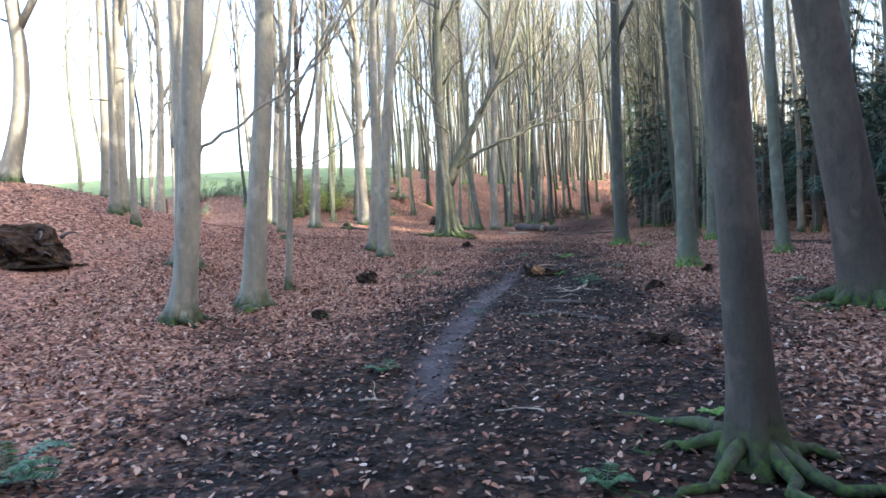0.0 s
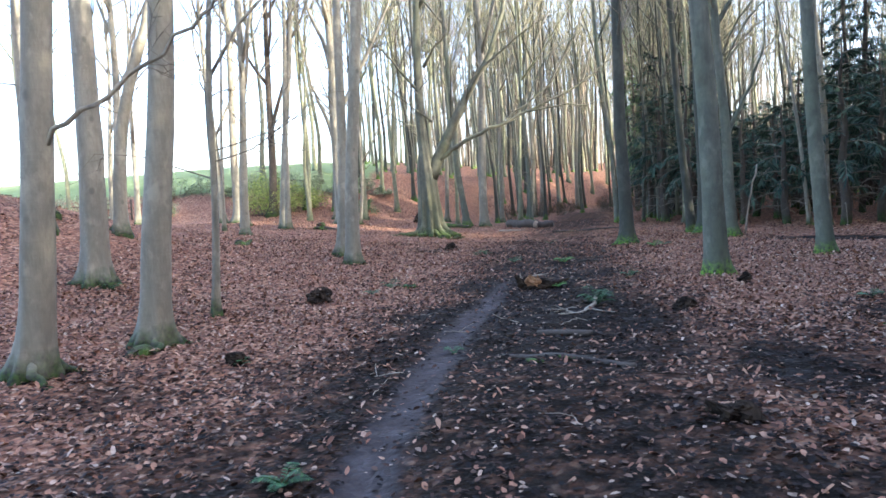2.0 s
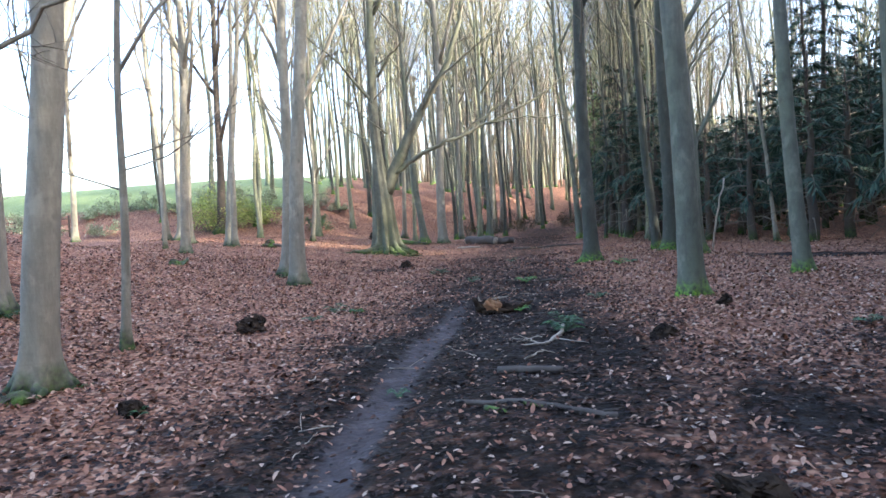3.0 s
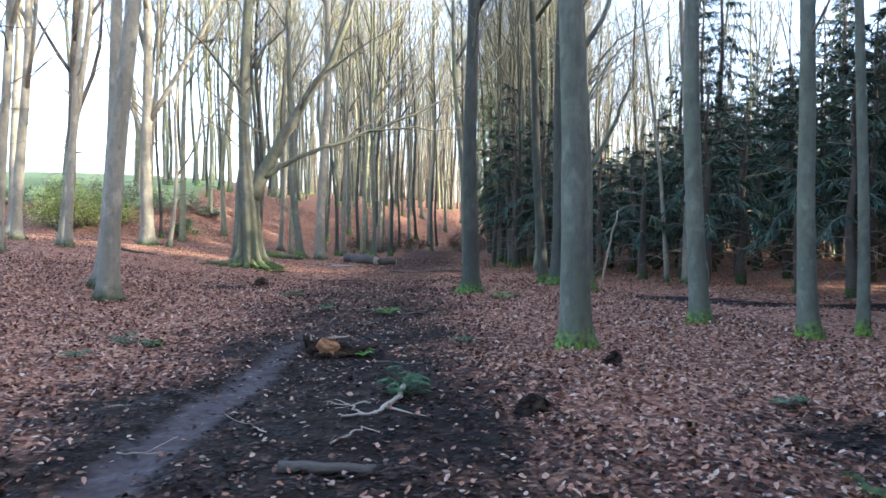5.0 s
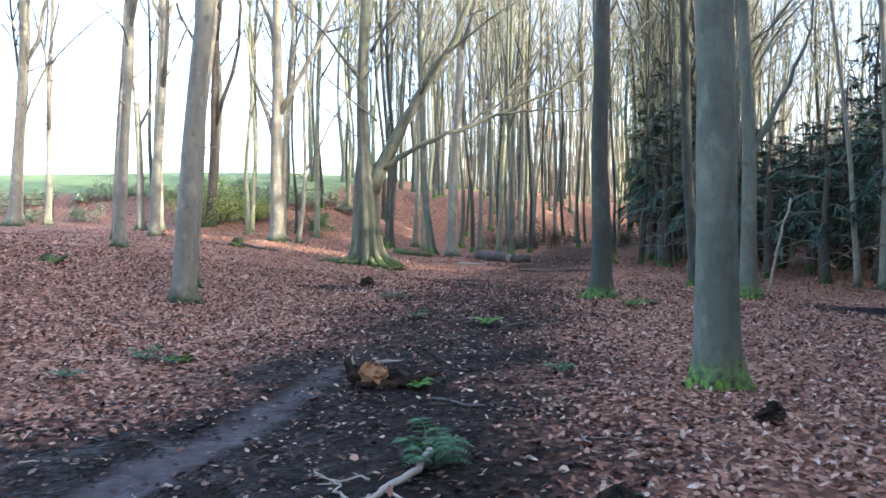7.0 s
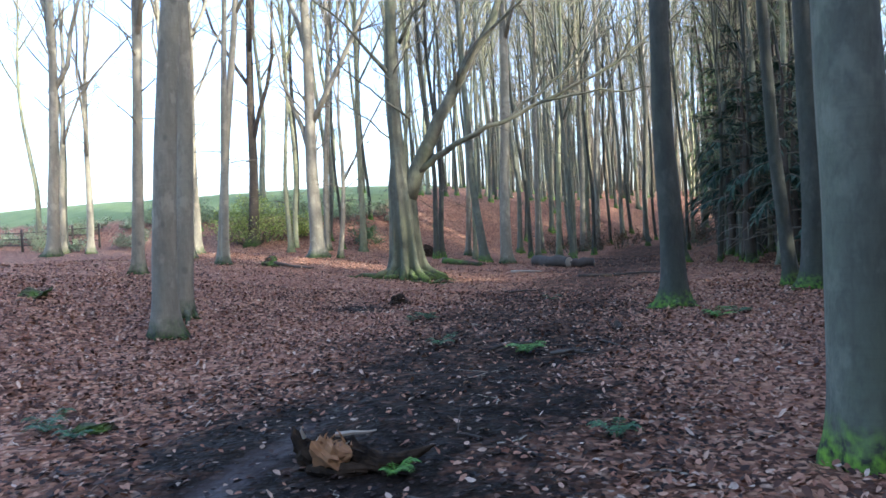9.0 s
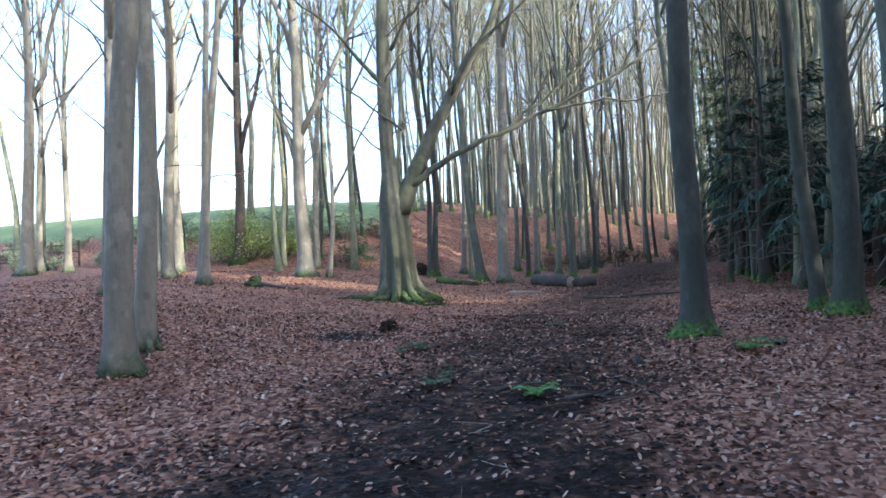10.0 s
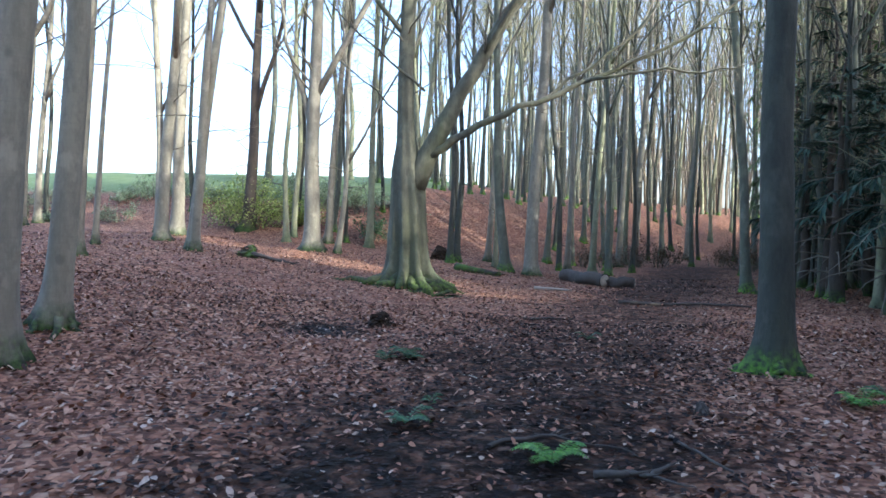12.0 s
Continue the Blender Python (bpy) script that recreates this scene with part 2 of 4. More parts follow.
FERN_LEAF = material("fern_leaves", green_of((0.015, 0.05, 0.014), (0.035, 0.11, 0.03), (0.07, 0.17, 0.04)), 0.5)
BRIGHT_FERN = material("bright_fern_leaves", green_of((0.05, 0.13, 0.015), (0.1, 0.24, 0.025), (0.16, 0.32, 0.04)), 0.5)
DEAD_WOOD = material("dead_wood", lambda k: (k.mix(k.noise(5, 4, (1, 1, 1)), (0.035, 0.028, 0.022), (0.12, 0.1, 0.075)), k.noise(30, 4)), 0.85, 0.7)
MOSSY_WOOD = material("mossy_wood", lambda k: (k.mix(k.span(k.noise(4, 4), 0.4, 0.6), (0.05, 0.04, 0.03), (0.07, 0.12, 0.015)), k.noise(30, 4)), 0.9, 0.7)
PALE_WOOD = material("bare_pale_wood", lambda k: (k.mix(k.noise(12, 4), (0.25, 0.2, 0.14), (0.46, 0.4, 0.3)), k.noise(40, 3)), 0.7, 0.4)
SPLIT_WOOD = material("split_orange_wood", lambda k: (k.mix(k.noise(9, 5, (0.3, 1, 1)), (0.07, 0.026, 0.009), (0.46, 0.23, 0.085)), k.noise(25, 4, (0.2, 1, 1))), 0.75, 0.8)
CLOD = material("earth_and_roots", lambda k: (k.mix(k.span(k.noise(9, 5), 0.35, 0.65), (0.009, 0.006, 0.004), (0.05, 0.033, 0.019)), k.noise(18, 5)), 0.95, 1.0, 0.15)


# ---- mesh tools ----
class Shape:
    """Gathers vertices and faces for one mesh."""

    def __init__(self):
        self.verts, self.faces = [], []

    def tube(self, points, radii, sides=8, cap=True, flare=None):
        start = len(self.verts)
        pts = [Vector(p) for p in points]
        side = None
        n = len(pts)
        for i, p in enumerate(pts):
            way = (pts[min(i + 1, n - 1)] - pts[max(i - 1, 0)]).normalized()
            if side is None:
                side = way.orthogonal().normalized() if abs(way.z) < 0.9 else Vector((1, 0, 0))
            side = (side - way * side.dot(way)).normalized()
            up = way.cross(side)
            for j in range(sides):
                a = 2 * math.pi * j / sides
                r = radii[i] * (flare(i, a) if flare else 1.0)
                self.verts.append(tuple(p + (side * math.cos(a) + up * math.sin(a)) * r))
        for i in range(n - 1):
            for j in range(sides):
                k = (j + 1) % sides
                a = start + i * sides
                self.faces.append((a + j, a + k, a + sides + k, a + sides + j))
        if cap:
            self.faces.append(tuple(start + (n - 1) * sides + j for j in range(sides)))
            self.faces.append(tuple(start + sides - 1 - j for j in range(sides)))

    def blade(self, base, tip, wide, normal, bend=0.0):
        """A pointed leaf of four triangles, folded along its rib."""
        base, tip, normal = Vector(base), Vector(tip), Vector(normal)
        way = tip - base
        across = way.cross(normal)
        if across.length < 1e-6:
            return
        across = across.normalized() * wide * 0.5
        mid = base + way * 0.45 + normal * bend
        i = len(self.verts)
        fold = normal * wide * 0.15
        self.verts += [tuple(base), tuple(mid + across + fold), tuple(tip), tuple(mid - across + fold), tuple(mid)]
        self.faces += [(i, i + 1, i + 4), (i + 1, i + 2, i + 4), (i + 2, i + 3, i + 4), (i + 3, i, i + 4)]

    def mesh(self, name, mat, shade=True):
        me = bpy.data.meshes.new(name)
        me.from_pydata(self.verts, [], self.faces)
        me.materials.append(mat)
        if shade:
            me.shade_smooth()
        return me


def part(name, shape, mat, parent, label="", shade=True):
    ob = new(name, shape.mesh(name, mat, shade))
    ob.parent = parent
    if label:
        tagged(ob, label)
    return ob


def thing(name, x, y, z, label, category, group="", turn=0.0):
    ob = new(name)
    ob.matrix_world = pose(x, y, z, 0, 0, turn)
    return tagged(ob, label, category, group)


def wander(rng, start, way, length, steps, wobble, rise=0.0):
    """Points of a crooked branch."""
    p, d = Vector(start), Vector(way).normalized()
    out = [p.copy()]
    for _ in range(steps):
        d = (d + Vector((rng.gauss(0, wobble), rng.gauss(0, wobble), rng.gauss(0, wobble) + rise))).normalized()
        p = p + d * (length / steps)
        out.append(p.copy())
    return out


def along(points, f):
    i = min(int(f * (len(points) - 1)), len(points) - 2)
    u = f * (len(points) - 1) - i
    return points[i].lerp(points[i + 1], u), (points[i + 1] - points[i]).normalized()


def taper(r0, r1, n, power=1.0):
    return [r0 + (r1 - r0) * (i / (n - 1)) ** power for i in range(n)]


def twigs(rng, shape, points, r, count, length, from_f=0.25, depth=1, rise=0.05):
    """Side shoots along a branch, with shoots of their own."""
    for _ in range(count):
        f = rng.uniform(from_f, 1.0)
        p, d = along(points, f)
        side = d.orthogonal().normalized()
        side.rotate(Matrix.Rotation(rng.uniform(0, 6.283), 3, d))
        way = d * rng.uniform(0.5, 1.0) + side * rng.uniform(0.5, 1.0)
        size = length * rng.uniform(0.5, 1.15) * (1.15 - 0.5 * f)
        pts = wander(rng, p, way, size, 4, 0.14, rise)
        shape.tube(pts, taper(max(r * 0.38, 0.006), 0.003, 5), 3, cap=False)
        if depth:
            twigs(rng, shape, pts, r * 0.4, 4, size * 0.45, 0.2, depth - 1, rise)


# ---- trees ----
def trunk_line(rng, tall, lean, bow=0.0, crook=0.05, steps=26):
    """Points of a trunk from just under the ground; lean: metres aside for each metre up."""
    pts, ox, oy = [], 0.0, 0.0
    ph1, ph2 = rng.uniform(0, 6.28), rng.uniform(0, 6.28)
    for i in range(steps + 1):
        f = (i / steps) ** 1.35
        z = -0.25 + (tall + 0.25) * f
        up = max(z, 0)
        straight = min(up, 7.0) + 2.5 * (1 - math.exp(-max(up - 7.0, 0) / 2.5))
        ox = lean[0] * straight + bow * math.sin(min(up / 5.0, 1.0) * math.pi) + crook * math.sin(up * 0.55 + ph1) * min(1, up / 3)
        oy = lean[1] * straight + crook * math.sin(up * 0.48 + ph2) * min(1, up / 3)
        pts.append(Vector((ox, oy, z)))
    return pts


def broadleaf(x, y, width, lean=0.0, tall=20.0, seed=1, bark=None, twig=None, label="", first=7.0, limbs=5, spread=0.55,
              density=10, sides=12, low=0, bow=0.0, flare=1.0, crook=0.05, extra=(), roots=0, root_len=1.0, leany=0.0, fork=None, flute=0.0, lobes=0, name="beech_tree", group=""):
    """A bare tree: trunk with root flare, limbs that climb, and a crown of twigs. width: at breast height. low: small shoots on the trunk."""
    rng = random.Random(seed)
    bark, twig = bark or BARK_GREY, twig or TWIG
    tree = thing(name, x, y, ground_z(x, y), label, "tree", group)
    line = trunk_line(rng, tall, (lean, leany), bow, crook)
    r0 = width / 2
    lobes, turn = lobes or rng.choice((4, 5, 6)), rng.uniform(0, 6.28)

    def swell(i, a):
        z = max(line[i].z, 0)
        grow_out = 0.95 * flare * math.exp(-z / 0.17) + 0.55 * flare * math.exp(-z / 0.42)
        bumps = 1 + 0.025 * math.sin(3 * a + z * 2.1 + turn) + 0.02 * math.sin(2 * a - z * 4.7)
        return bumps + flute * math.cos(lobes * a + turn + 0.6 * z) * math.exp(-z / 2.2) + grow_out * (0.55 + 0.45 * math.cos(lobes * a + turn)) * (0.8 + 0.3 * math.sin(a + turn))

    dense = []
    for i in range(len(line) - 1):
        dense.append(line[i])
        if line[i].z < 1.0:
            dense.append(line[i].lerp(line[i + 1], 0.33))
            dense.append(line[i].lerp(line[i + 1], 0.66))
    dense.append(line[-1])
    line = dense
    radii = [max(r0 * (1.04 - 0.85 * (max(p.z, 0) / tall) ** 0.85), 0.02) for p in line]
    if fork:
        radii = [r * (1 - (1 - fork[1]) * float(smooth(fork[0] - 0.6, fork[0] + 0.6, p.z))) for r, p in zip(radii, line)]
    body = Shape()
    body.tube(line, radii, sides, True, swell)
    part("trunk", body, bark, tree)
    crown = Shape()

    def at_height(z):
        for i in range(len(line) - 1):
            if line[i + 1].z >= z:
                u = (z - line[i].z) / max(line[i + 1].z - line[i].z, 1e-6)
                return line[i].lerp(line[i + 1], u), radii[i]
        return line[-1], radii[-1]

    for n in range(limbs):
        z = first + (tall * 0.82 - first) * (n + rng.uniform(0, 0.7)) / limbs
        p, r = at_height(z)
        a = n * 2.4 + rng.uniform(-0.6, 0.6)
        way = Vector((math.cos(a) * spread, math.sin(a) * spread, 1.0))
        pts = wander(rng, p, way, (tall - z) * rng.uniform(0.6, 0.85) + 1.0, 8, 0.1, 0.02)
        limb = Shape()
        limb.tube(pts, taper(r * 0.6, 0.015, 9), 6)
        part("limb", limb, bark, tree)
        twigs(rng, crown, pts, r * 0.5, density, 2.6, 0.2, 1)
    twigs(rng, crown, [p for p in line if p.z > first], r0 * 0.5, density * 2, 2.4, 0.0, 1)
    for n in range(low):
        p, r = at_height(rng.uniform(2.0, first))
        a = rng.uniform(0, 6.28)
        pts = wander(rng, p, (math.cos(a), math.sin(a), rng.uniform(0.1, 0.7)), rng.uniform(0.8, 2.4), 6, 0.16, 0.0)
        crown.tube(pts, taper(min(0.025, r * 0.3), 0.004, 7), 4, cap=False)
        twigs(rng, crown, pts, 0.02, 6, 0.8, 0.3, 0)
    for points, thick in extra:
        # a limb given by its course: (aside, ahead, up) from the foot
        course = [Vector(q) for q in points]
        fine = []
        for i in range(len(course) - 1):
            a, b = course[i], course[i + 1]
            for u in (0.0, 0.33, 0.66):
                q = a.lerp(b, u)
                if fine and u:
                    q = q + Vector((rng.gauss(0, 0.03), rng.gauss(0, 0.03), rng.gauss(0, 0.03)))
                fine.append(q)
        fine.append(course[-1])
        limb = Shape()
        limb.tube(fine, taper(thick, 0.012, len(fine), 0.8), 8)
        part("limb", limb, bark, tree)
        twigs(rng, crown, fine, thick * 0.45, int(density * 1.4), 1.1, 0.3, 1, 0.03)
    if crown.verts:
        part("crown", crown, twig, tree)
    for n in range(roots):
        a = turn + n * 6.283 / roots + rng.uniform(-0.3, 0.3)
        pts, size = [], root_len * rng.uniform(0.6, 1.3)
        for i in range(8):
            f = i / 7
            d = r0 * 0.8 + size * f
            b = a + 0.5 * f * rng.uniform(-1, 1)
            px, py = math.cos(b) * d, math.sin(b) * d
            pts.append(Vector((px, py, ground_z(x + px, y + py) - tree.location.z + 0.16 * (1 - f) ** 2 - 0.03 * f + 0.015 * math.sin(9 * f + n))))
        root = Shape()
        root.tube(pts, taper(r0 * 0.42, 0.015, 8), 8)
        part("root", root, bark, tree)
    return tree


def conifer(seed, tall, leafy=1.0, needles=None, label="dense dark green conifer at the edge of the dark wood", name="conifer_tree"):
    rng = random.Random(seed)
    tree = thing(name, 0, 0, 0, label, "tree", "conifers of the dark wood")
    line = [Vector((0.04 * math.sin(i), 0.04 * math.cos(i * 1.3), -0.2 + (tall + 0.2) * i / 14)) for i in range(15)]
    body = Shape()
    body.tube(line, taper(0.16, 0.015, 15), 8)
    part("trunk", body, BARK_DARK, tree)
    dead, green = Shape(), Shape()
    z, turn = min(1.1, tall * 0.1), 0.0
    while z < tall - 0.3:
        turn += 2.4 + rng.uniform(-0.3, 0.3)
        reach = (1.0 - z / tall) ** 0.8 * (1.1 + 0.09 * tall) + 0.2
        reach *= rng.uniform(0.75, 1.2)
        d = Vector((math.cos(turn), math.sin(turn), 0))
        droop = 0.28 if z < tall * 0.6 else 0.05
        pts = [Vector((0, 0, z)) + d * reach * f + Vector((0, 0, reach * (0.25 * f - droop * 2 * f * f))) for f in (0, 0.33, 0.66, 1.0)]
        dead.tube(pts, taper(0.028, 0.006, 4), 3, cap=False)
        if z > min(2.4, tall * 0.3):
            count = int((18 + reach * 27) * leafy)
            for i in range(count):
                f = rng.uniform(0.15, 1.0)
                p, way = along(pts, f)
                side = Vector((-d.y, d.x, 0)) * rng.choice((-1, 1))
                tip = p + way * rng.uniform(0.1, 0.4) + side * rng.uniform(0.08, 0.5) * (1.25 - f) + Vector((0, 0, rng.uniform(-0.3, 0.06)))
                green.blade(p, tip, rng.uniform(0.03, 0.075), (rng.uniform(-0.4, 0.4), rng.uniform(-0.4, 0.4), 1))
        z += 0.13 + 0.08 * rng.random()
    part("branch_frame", dead, TWIG, tree)
    part("crown", green, needles or NEEDLES, tree)
    return tree


# ---- ground ----
def graded(stops):
    out = []
    for (a, b, step) in stops:
        out += list(np.arange(a, b, step))
    return np.array(out + [stops[-1][1]])


def build_ground():
    xs = graded([(-900, -100, 100), (-100, -30, 7), (-30, -12, 1.2), (-12, -6, 0.4), (-6, 9, 0.12), (9, 16, 0.4), (16, 40, 1.5), (40, 100, 8), (100, 900, 100)])
    ys = graded([(-900, -100, 100), (-100, -20, 8), (-20, -2, 1.0), (-2, 26, 0.13), (26, 42, 0.3), (42, 70, 0.8), (70, 120, 4), (120, 920, 100)])
    gx, gy = np.meshgrid(xs, ys)
    gz = height(gx, gy)
    verts = np.stack([gx, gy, gz], -1).reshape(-1, 3)
    w, h = len(xs), len(ys)
    i = (np.arange(h - 1)[:, None] * w + np.arange(w - 1)[None, :]).reshape(-1)
    faces = np.stack([i, i + 1, i + w + 1, i + w], -1)
    me = bpy.data.meshes.new("ground")
    me.vertices.add(len(verts))
    me.vertices.foreach_set("co", verts.ravel())
    me.loops.add(faces.size)
    me.loops.foreach_set("vertex_index", faces.ravel().astype(np.int32))
    me.polygons.add(len(faces))
    me.polygons.foreach_set("loop_start", np.arange(0, faces.size, 4, dtype=np.int32))
    me.update(calc_edges=True)
    u = bank_depth(gx, gy)
    field = smooth(4, 9, u) * smooth(-1, -6, gx) + smooth(95, 120, np.hypot(gx, gy - 20))
    for name, values in (("mud", mud_at(gx, gy)), ("rut", rut(gx, gy)), ("grass", np.clip(field, 0, 1))):
        me.attributes.new(name, "FLOAT", "POINT").data.foreach_set("value", values.ravel().astype(np.float32))
    me.materials.append(GROUND)
    me.shade_smooth()
    return tagged(new("ground", me), "woodland floor of brown beech litter with a muddy track", "ground", kind="structure")


build_ground()


def build_litter(trodden):
    """Fallen beech leaves: dry and thick beside the track, or wet and trodden on it."""
    rng = np.random.default_rng(6 if trodden else 5)
    zones = [(-6.5, 9.5, -0.5, 14, 420), (-6.5, 9.5, 14, 26, 330), (-12, -6.5, 4, 26, 90), (9.5, 14, 6, 28, 80), (-11, 11, 26, 38, 90)]
    px, py = [], []
    for x0, x1, y0, y1, per in zones:
        n = int((x1 - x0) * (y1 - y0) * per)
        px.append(rng.uniform(x0, x1, n))
        py.append(rng.uniform(y0, y1, n))
    px, py = np.concatenate(px), np.concatenate(py)
    patch = 0.5 + 0.5 * np.sin(2.3 * px + 1.1 * np.sin(1.7 * py)) * np.sin(1.9 * py + 1.3 * np.sin(2.1 * px))
    mud = mud_at(px, py)
    if trodden:
        keep = rng.random(len(px)) < smooth(0.03, 0.35, mud) * np.clip(1.15 - 0.6 * mud - 0.5 * rut(px, py), 0.12, 1) * (0.5 + 0.5 * patch)
    else:
        keep = rng.random(len(px)) < np.clip(1.0 - 1.15 * mud, 0.03, 1) * (0.7 + 0.3 * patch)
    px, py = px[keep], py[keep]
    n = len(px)
    pz = height(px, py)
    size = rng.uniform(0.03, 0.07, n)
    yaw = rng.uniform(0, 2 * np.pi, n)
    tilt, roll = rng.normal(0, 0.16 if trodden else 0.34, n), rng.normal(0, 0.16 if trodden else 0.34, n)
    tilt, roll = np.clip(tilt, -0.8, 0.8), np.clip(roll, -0.8, 0.8)
    curl = rng.uniform(-0.12, 0.3, n)
    base = np.array([[-0.5, 0, 0.2], [-0.2, 0.29, 0.9], [0.2, 0.26, 1], [0.52, 0, 0.4], [0.2, -0.26, 1], [-0.2, -0.29, 0.9], [0, 0, 0]])
    lx, ly = base[None, :, 0] * size[:, None], base[None, :, 1] * size[:, None]
    lz = base[None, :, 2] * (size * curl)[:, None] + lx * np.tan(tilt)[:, None] + ly * np.tan(roll)[:, None]
    c, s = np.cos(yaw)[:, None], np.sin(yaw)[:, None]
    lift = (rng.uniform(0.008, 0.03, n) + 0.3 * np.abs(np.tan(tilt)) * size)[:, None]
    verts = np.stack([px[:, None] + lx * c - ly * s, py[:, None] + lx * s + ly * c, pz[:, None] + lz + lift], -1).reshape(-1, 3)
    tri = np.array([[0, 1, 6], [1, 2, 6], [2, 3, 6], [3, 4, 6], [4, 5, 6], [5, 0, 6]])
    faces = (np.arange(n)[:, None, None] * 7 + tri[None, :, ::-1]).reshape(-1, 3)
    name = "trodden_leaves" if trodden else "leaf_litter"
    me = bpy.data.meshes.new(name)
    me.vertices.add(len(verts))
    me.vertices.foreach_set("co", verts.ravel())
    me.loops.add(faces.size)
    me.loops.foreach_set("vertex_index", faces.ravel().astype(np.int32))
    me.polygons.add(len(faces))
    me.polygons.foreach_set("loop_start", np.arange(0, faces.size, 3, dtype=np.int32))
    me.update(calc_edges=True)
    me.materials.append(WET_LITTER if trodden else LITTER)
    label = "dark wet beech leaves trodden into the track" if trodden else "fallen reddish brown beech leaves covering the ground"
    return tagged(new(name, me), label, "leaves", kind="stuff")


build_litter(False)
build_litter(True)

# ---- the trees beside the track ----
GREY = "tall grey smooth-barked beech on the leafy slope"
GREEN = "tall green-tinged beech with bright moss at its foot"
FAR = "slender bare tree standing on the leafy bank"

broadleaf(1.86, 3.16, 0.27, -0.04, 17, 11, BARK_DARK, label="brown-barked tree with mossy roots spreading beside the track", flare=1.1, roots=7, root_len=1.1, sides=16)
broadleaf(5.75, 8.4, 0.66, -0.16, 22, 12, BARK_DARK, label="thick dark rough-barked tree leaning over the clearing", flare=0.7, roots=5, root_len=0.9, sides=16)
broadleaf(-3.82, 8.89, 0.33, 0.118, 20, 13, BARK_GREY, label="grey smooth-barked beech with one thin side branch", roots=4, root_len=0.35, sides=28, flare=0.85,
          extra=[([(0.28, -0.05, 2.3), (0.62, -0.09, 2.52), (1.05, -0.1, 2.74), (1.49, -0.09, 3.06), (1.94, -0.09, 3.36), (2.2, -0.12, 3.66), (2.42, -0.15, 4.0), (2.9, -0.2, 4.6)], 0.03)])
broadleaf(-5.58, 14.1, 0.44, 0.04, 21, 14, BARK_GREY, label=GREY, sides=24, flare=0.8, roots=3, root_len=0.35)
broadleaf(-3.26, 10.55, 0.36, 0.1, 21, 15, BARK_GREY, label=GREY, sides=28, flare=0.9, roots=4, root_len=0.35)
broadleaf(-3.08, 12.45, 0.12, 0.1, 12, 16, BARK_GREY, label="thin grey sapling between the larger beeches", first=3.5, limbs=4, density=7, sides=8, low=5, crook=0.1)
broadleaf(-7.13, 18.84, 0.31, 0.22, 18, 17, BARK_GREY, label=GREY, bow=-0.25, low=2)
broadleaf(-8.69, 17.79, 0.24, 0.05, 17, 18, BARK_GREY, label=GREY, low=3)
broadleaf(-8.88, 18.67, 0.38, 0.047, 20, 19, BARK_GREY, label=GREY, first=4.5, low=2)
broadleaf(-7.94, 17.22, 0.18, 0.04, 16, 20, BARK_GREY, label=GREY)
broadleaf(-10.2, 20.6, 0.27, 0.05, 18, 21, BARK_GREY, label=GREY)
broadleaf(-12.4, 19.4, 0.5, 0.1, 17, 22, BARK_GREY, label="grey tree on top of the leafy mound", first=3.5, bow=0.3)
broadleaf(-13.6, 19.0, 0.3, 0.05, 17, 23, BARK_GREY, label="grey tree on top of the leafy mound", first=3)
broadleaf(-8.03, 33.43, 0.38, 0.06, 20, 24, BARK_GREY, label=FAR, low=3, first=5)
broadleaf(-5.59, 30.72, 0.24, 0.065, 19, 25, BARK_GREY, label=FAR, low=3)
broadleaf(-6.4, 27.2, 0.3, 0.06, 20, 26, BARK_GREY, label=GREY, low=3, first=5)
broadleaf(-1.78, 19.55, 0.35, 0.083, 21, 27, BARK_GREY, label=GREY, sides=16, flare=0.8)
broadleaf(-2.2, 20.95, 0.29, 0.064, 20, 28, BARK_GREY, label=GREY, sides=16, flare=0.9, roots=6, root_len=0.35)
broadleaf(-5.9, 31.2, 0.3, 0.12, 18, 29, BARK_GREY, label=FAR, low=3, flare=1.0)
broadleaf(-9.07, 36.27, 0.42, 0.032, 21, 30, BARK_GREY, label=FAR)
broadleaf(-9.9, 36.6, 0.3, -0.02, 19, 31, BARK_GREY, label=FAR, first=4)
broadleaf(-8.2, 40.0, 0.45, 0.055, 20, 32, BARK_DARK, label="dark ivy-covered trunk with short crooked branches", first=4.0, low=9, limbs=7)
broadleaf(-3.9, 35.0, 0.5, 0.0, 21, 33, BARK_GREY, label="beech forking low into steep limbs", first=3.2, limbs=6, spread=0.4,
          extra=[([(0.02, 0, 3.6), (-0.5, 0, 5.2), (-0.95, 0, 6.4), (-1.25, 0.1, 8.6), (-1.5, 0.2, 11)], 0.12)])
broadleaf(-4.75, 39.37, 0.28, 0.06, 19, 34, BARK_GREY, label=FAR)
broadleaf(-3.12, 35.0, 0.17, 0.05, 14, 35, BARK_GREY, label=FAR, first=2.5, low=4, bow=0.2)
broadleaf(-3.32, 39.87, 0.27, 0.024, 20, 36, BARK_SUNLIT, TWIG_SUNLIT, label=FAR)
broadleaf(-14.45, 35.57, 0.45, 0.07, 20, 37, BARK_GREY, label=FAR, first=5)
broadleaf(-16.14, 38.67, 0.26, 0.07, 18, 38, BARK_GREY, label=FAR, first=4)
broadleaf(-14.77, 38.44, 0.3, 0.05, 15, 39, BARK_GREY, label=FAR, first=3, spread=0.35)
broadleaf(-8.05, 30.31, 0.15, 0.07, 16, 40, BARK_GREY, label=FAR, low=2)
broadleaf(1.98, 37.3, 0.32, -0.065, 20, 41, BARK_GREEN, TWIG_SUNLIT, label=FAR, bow=-0.1)
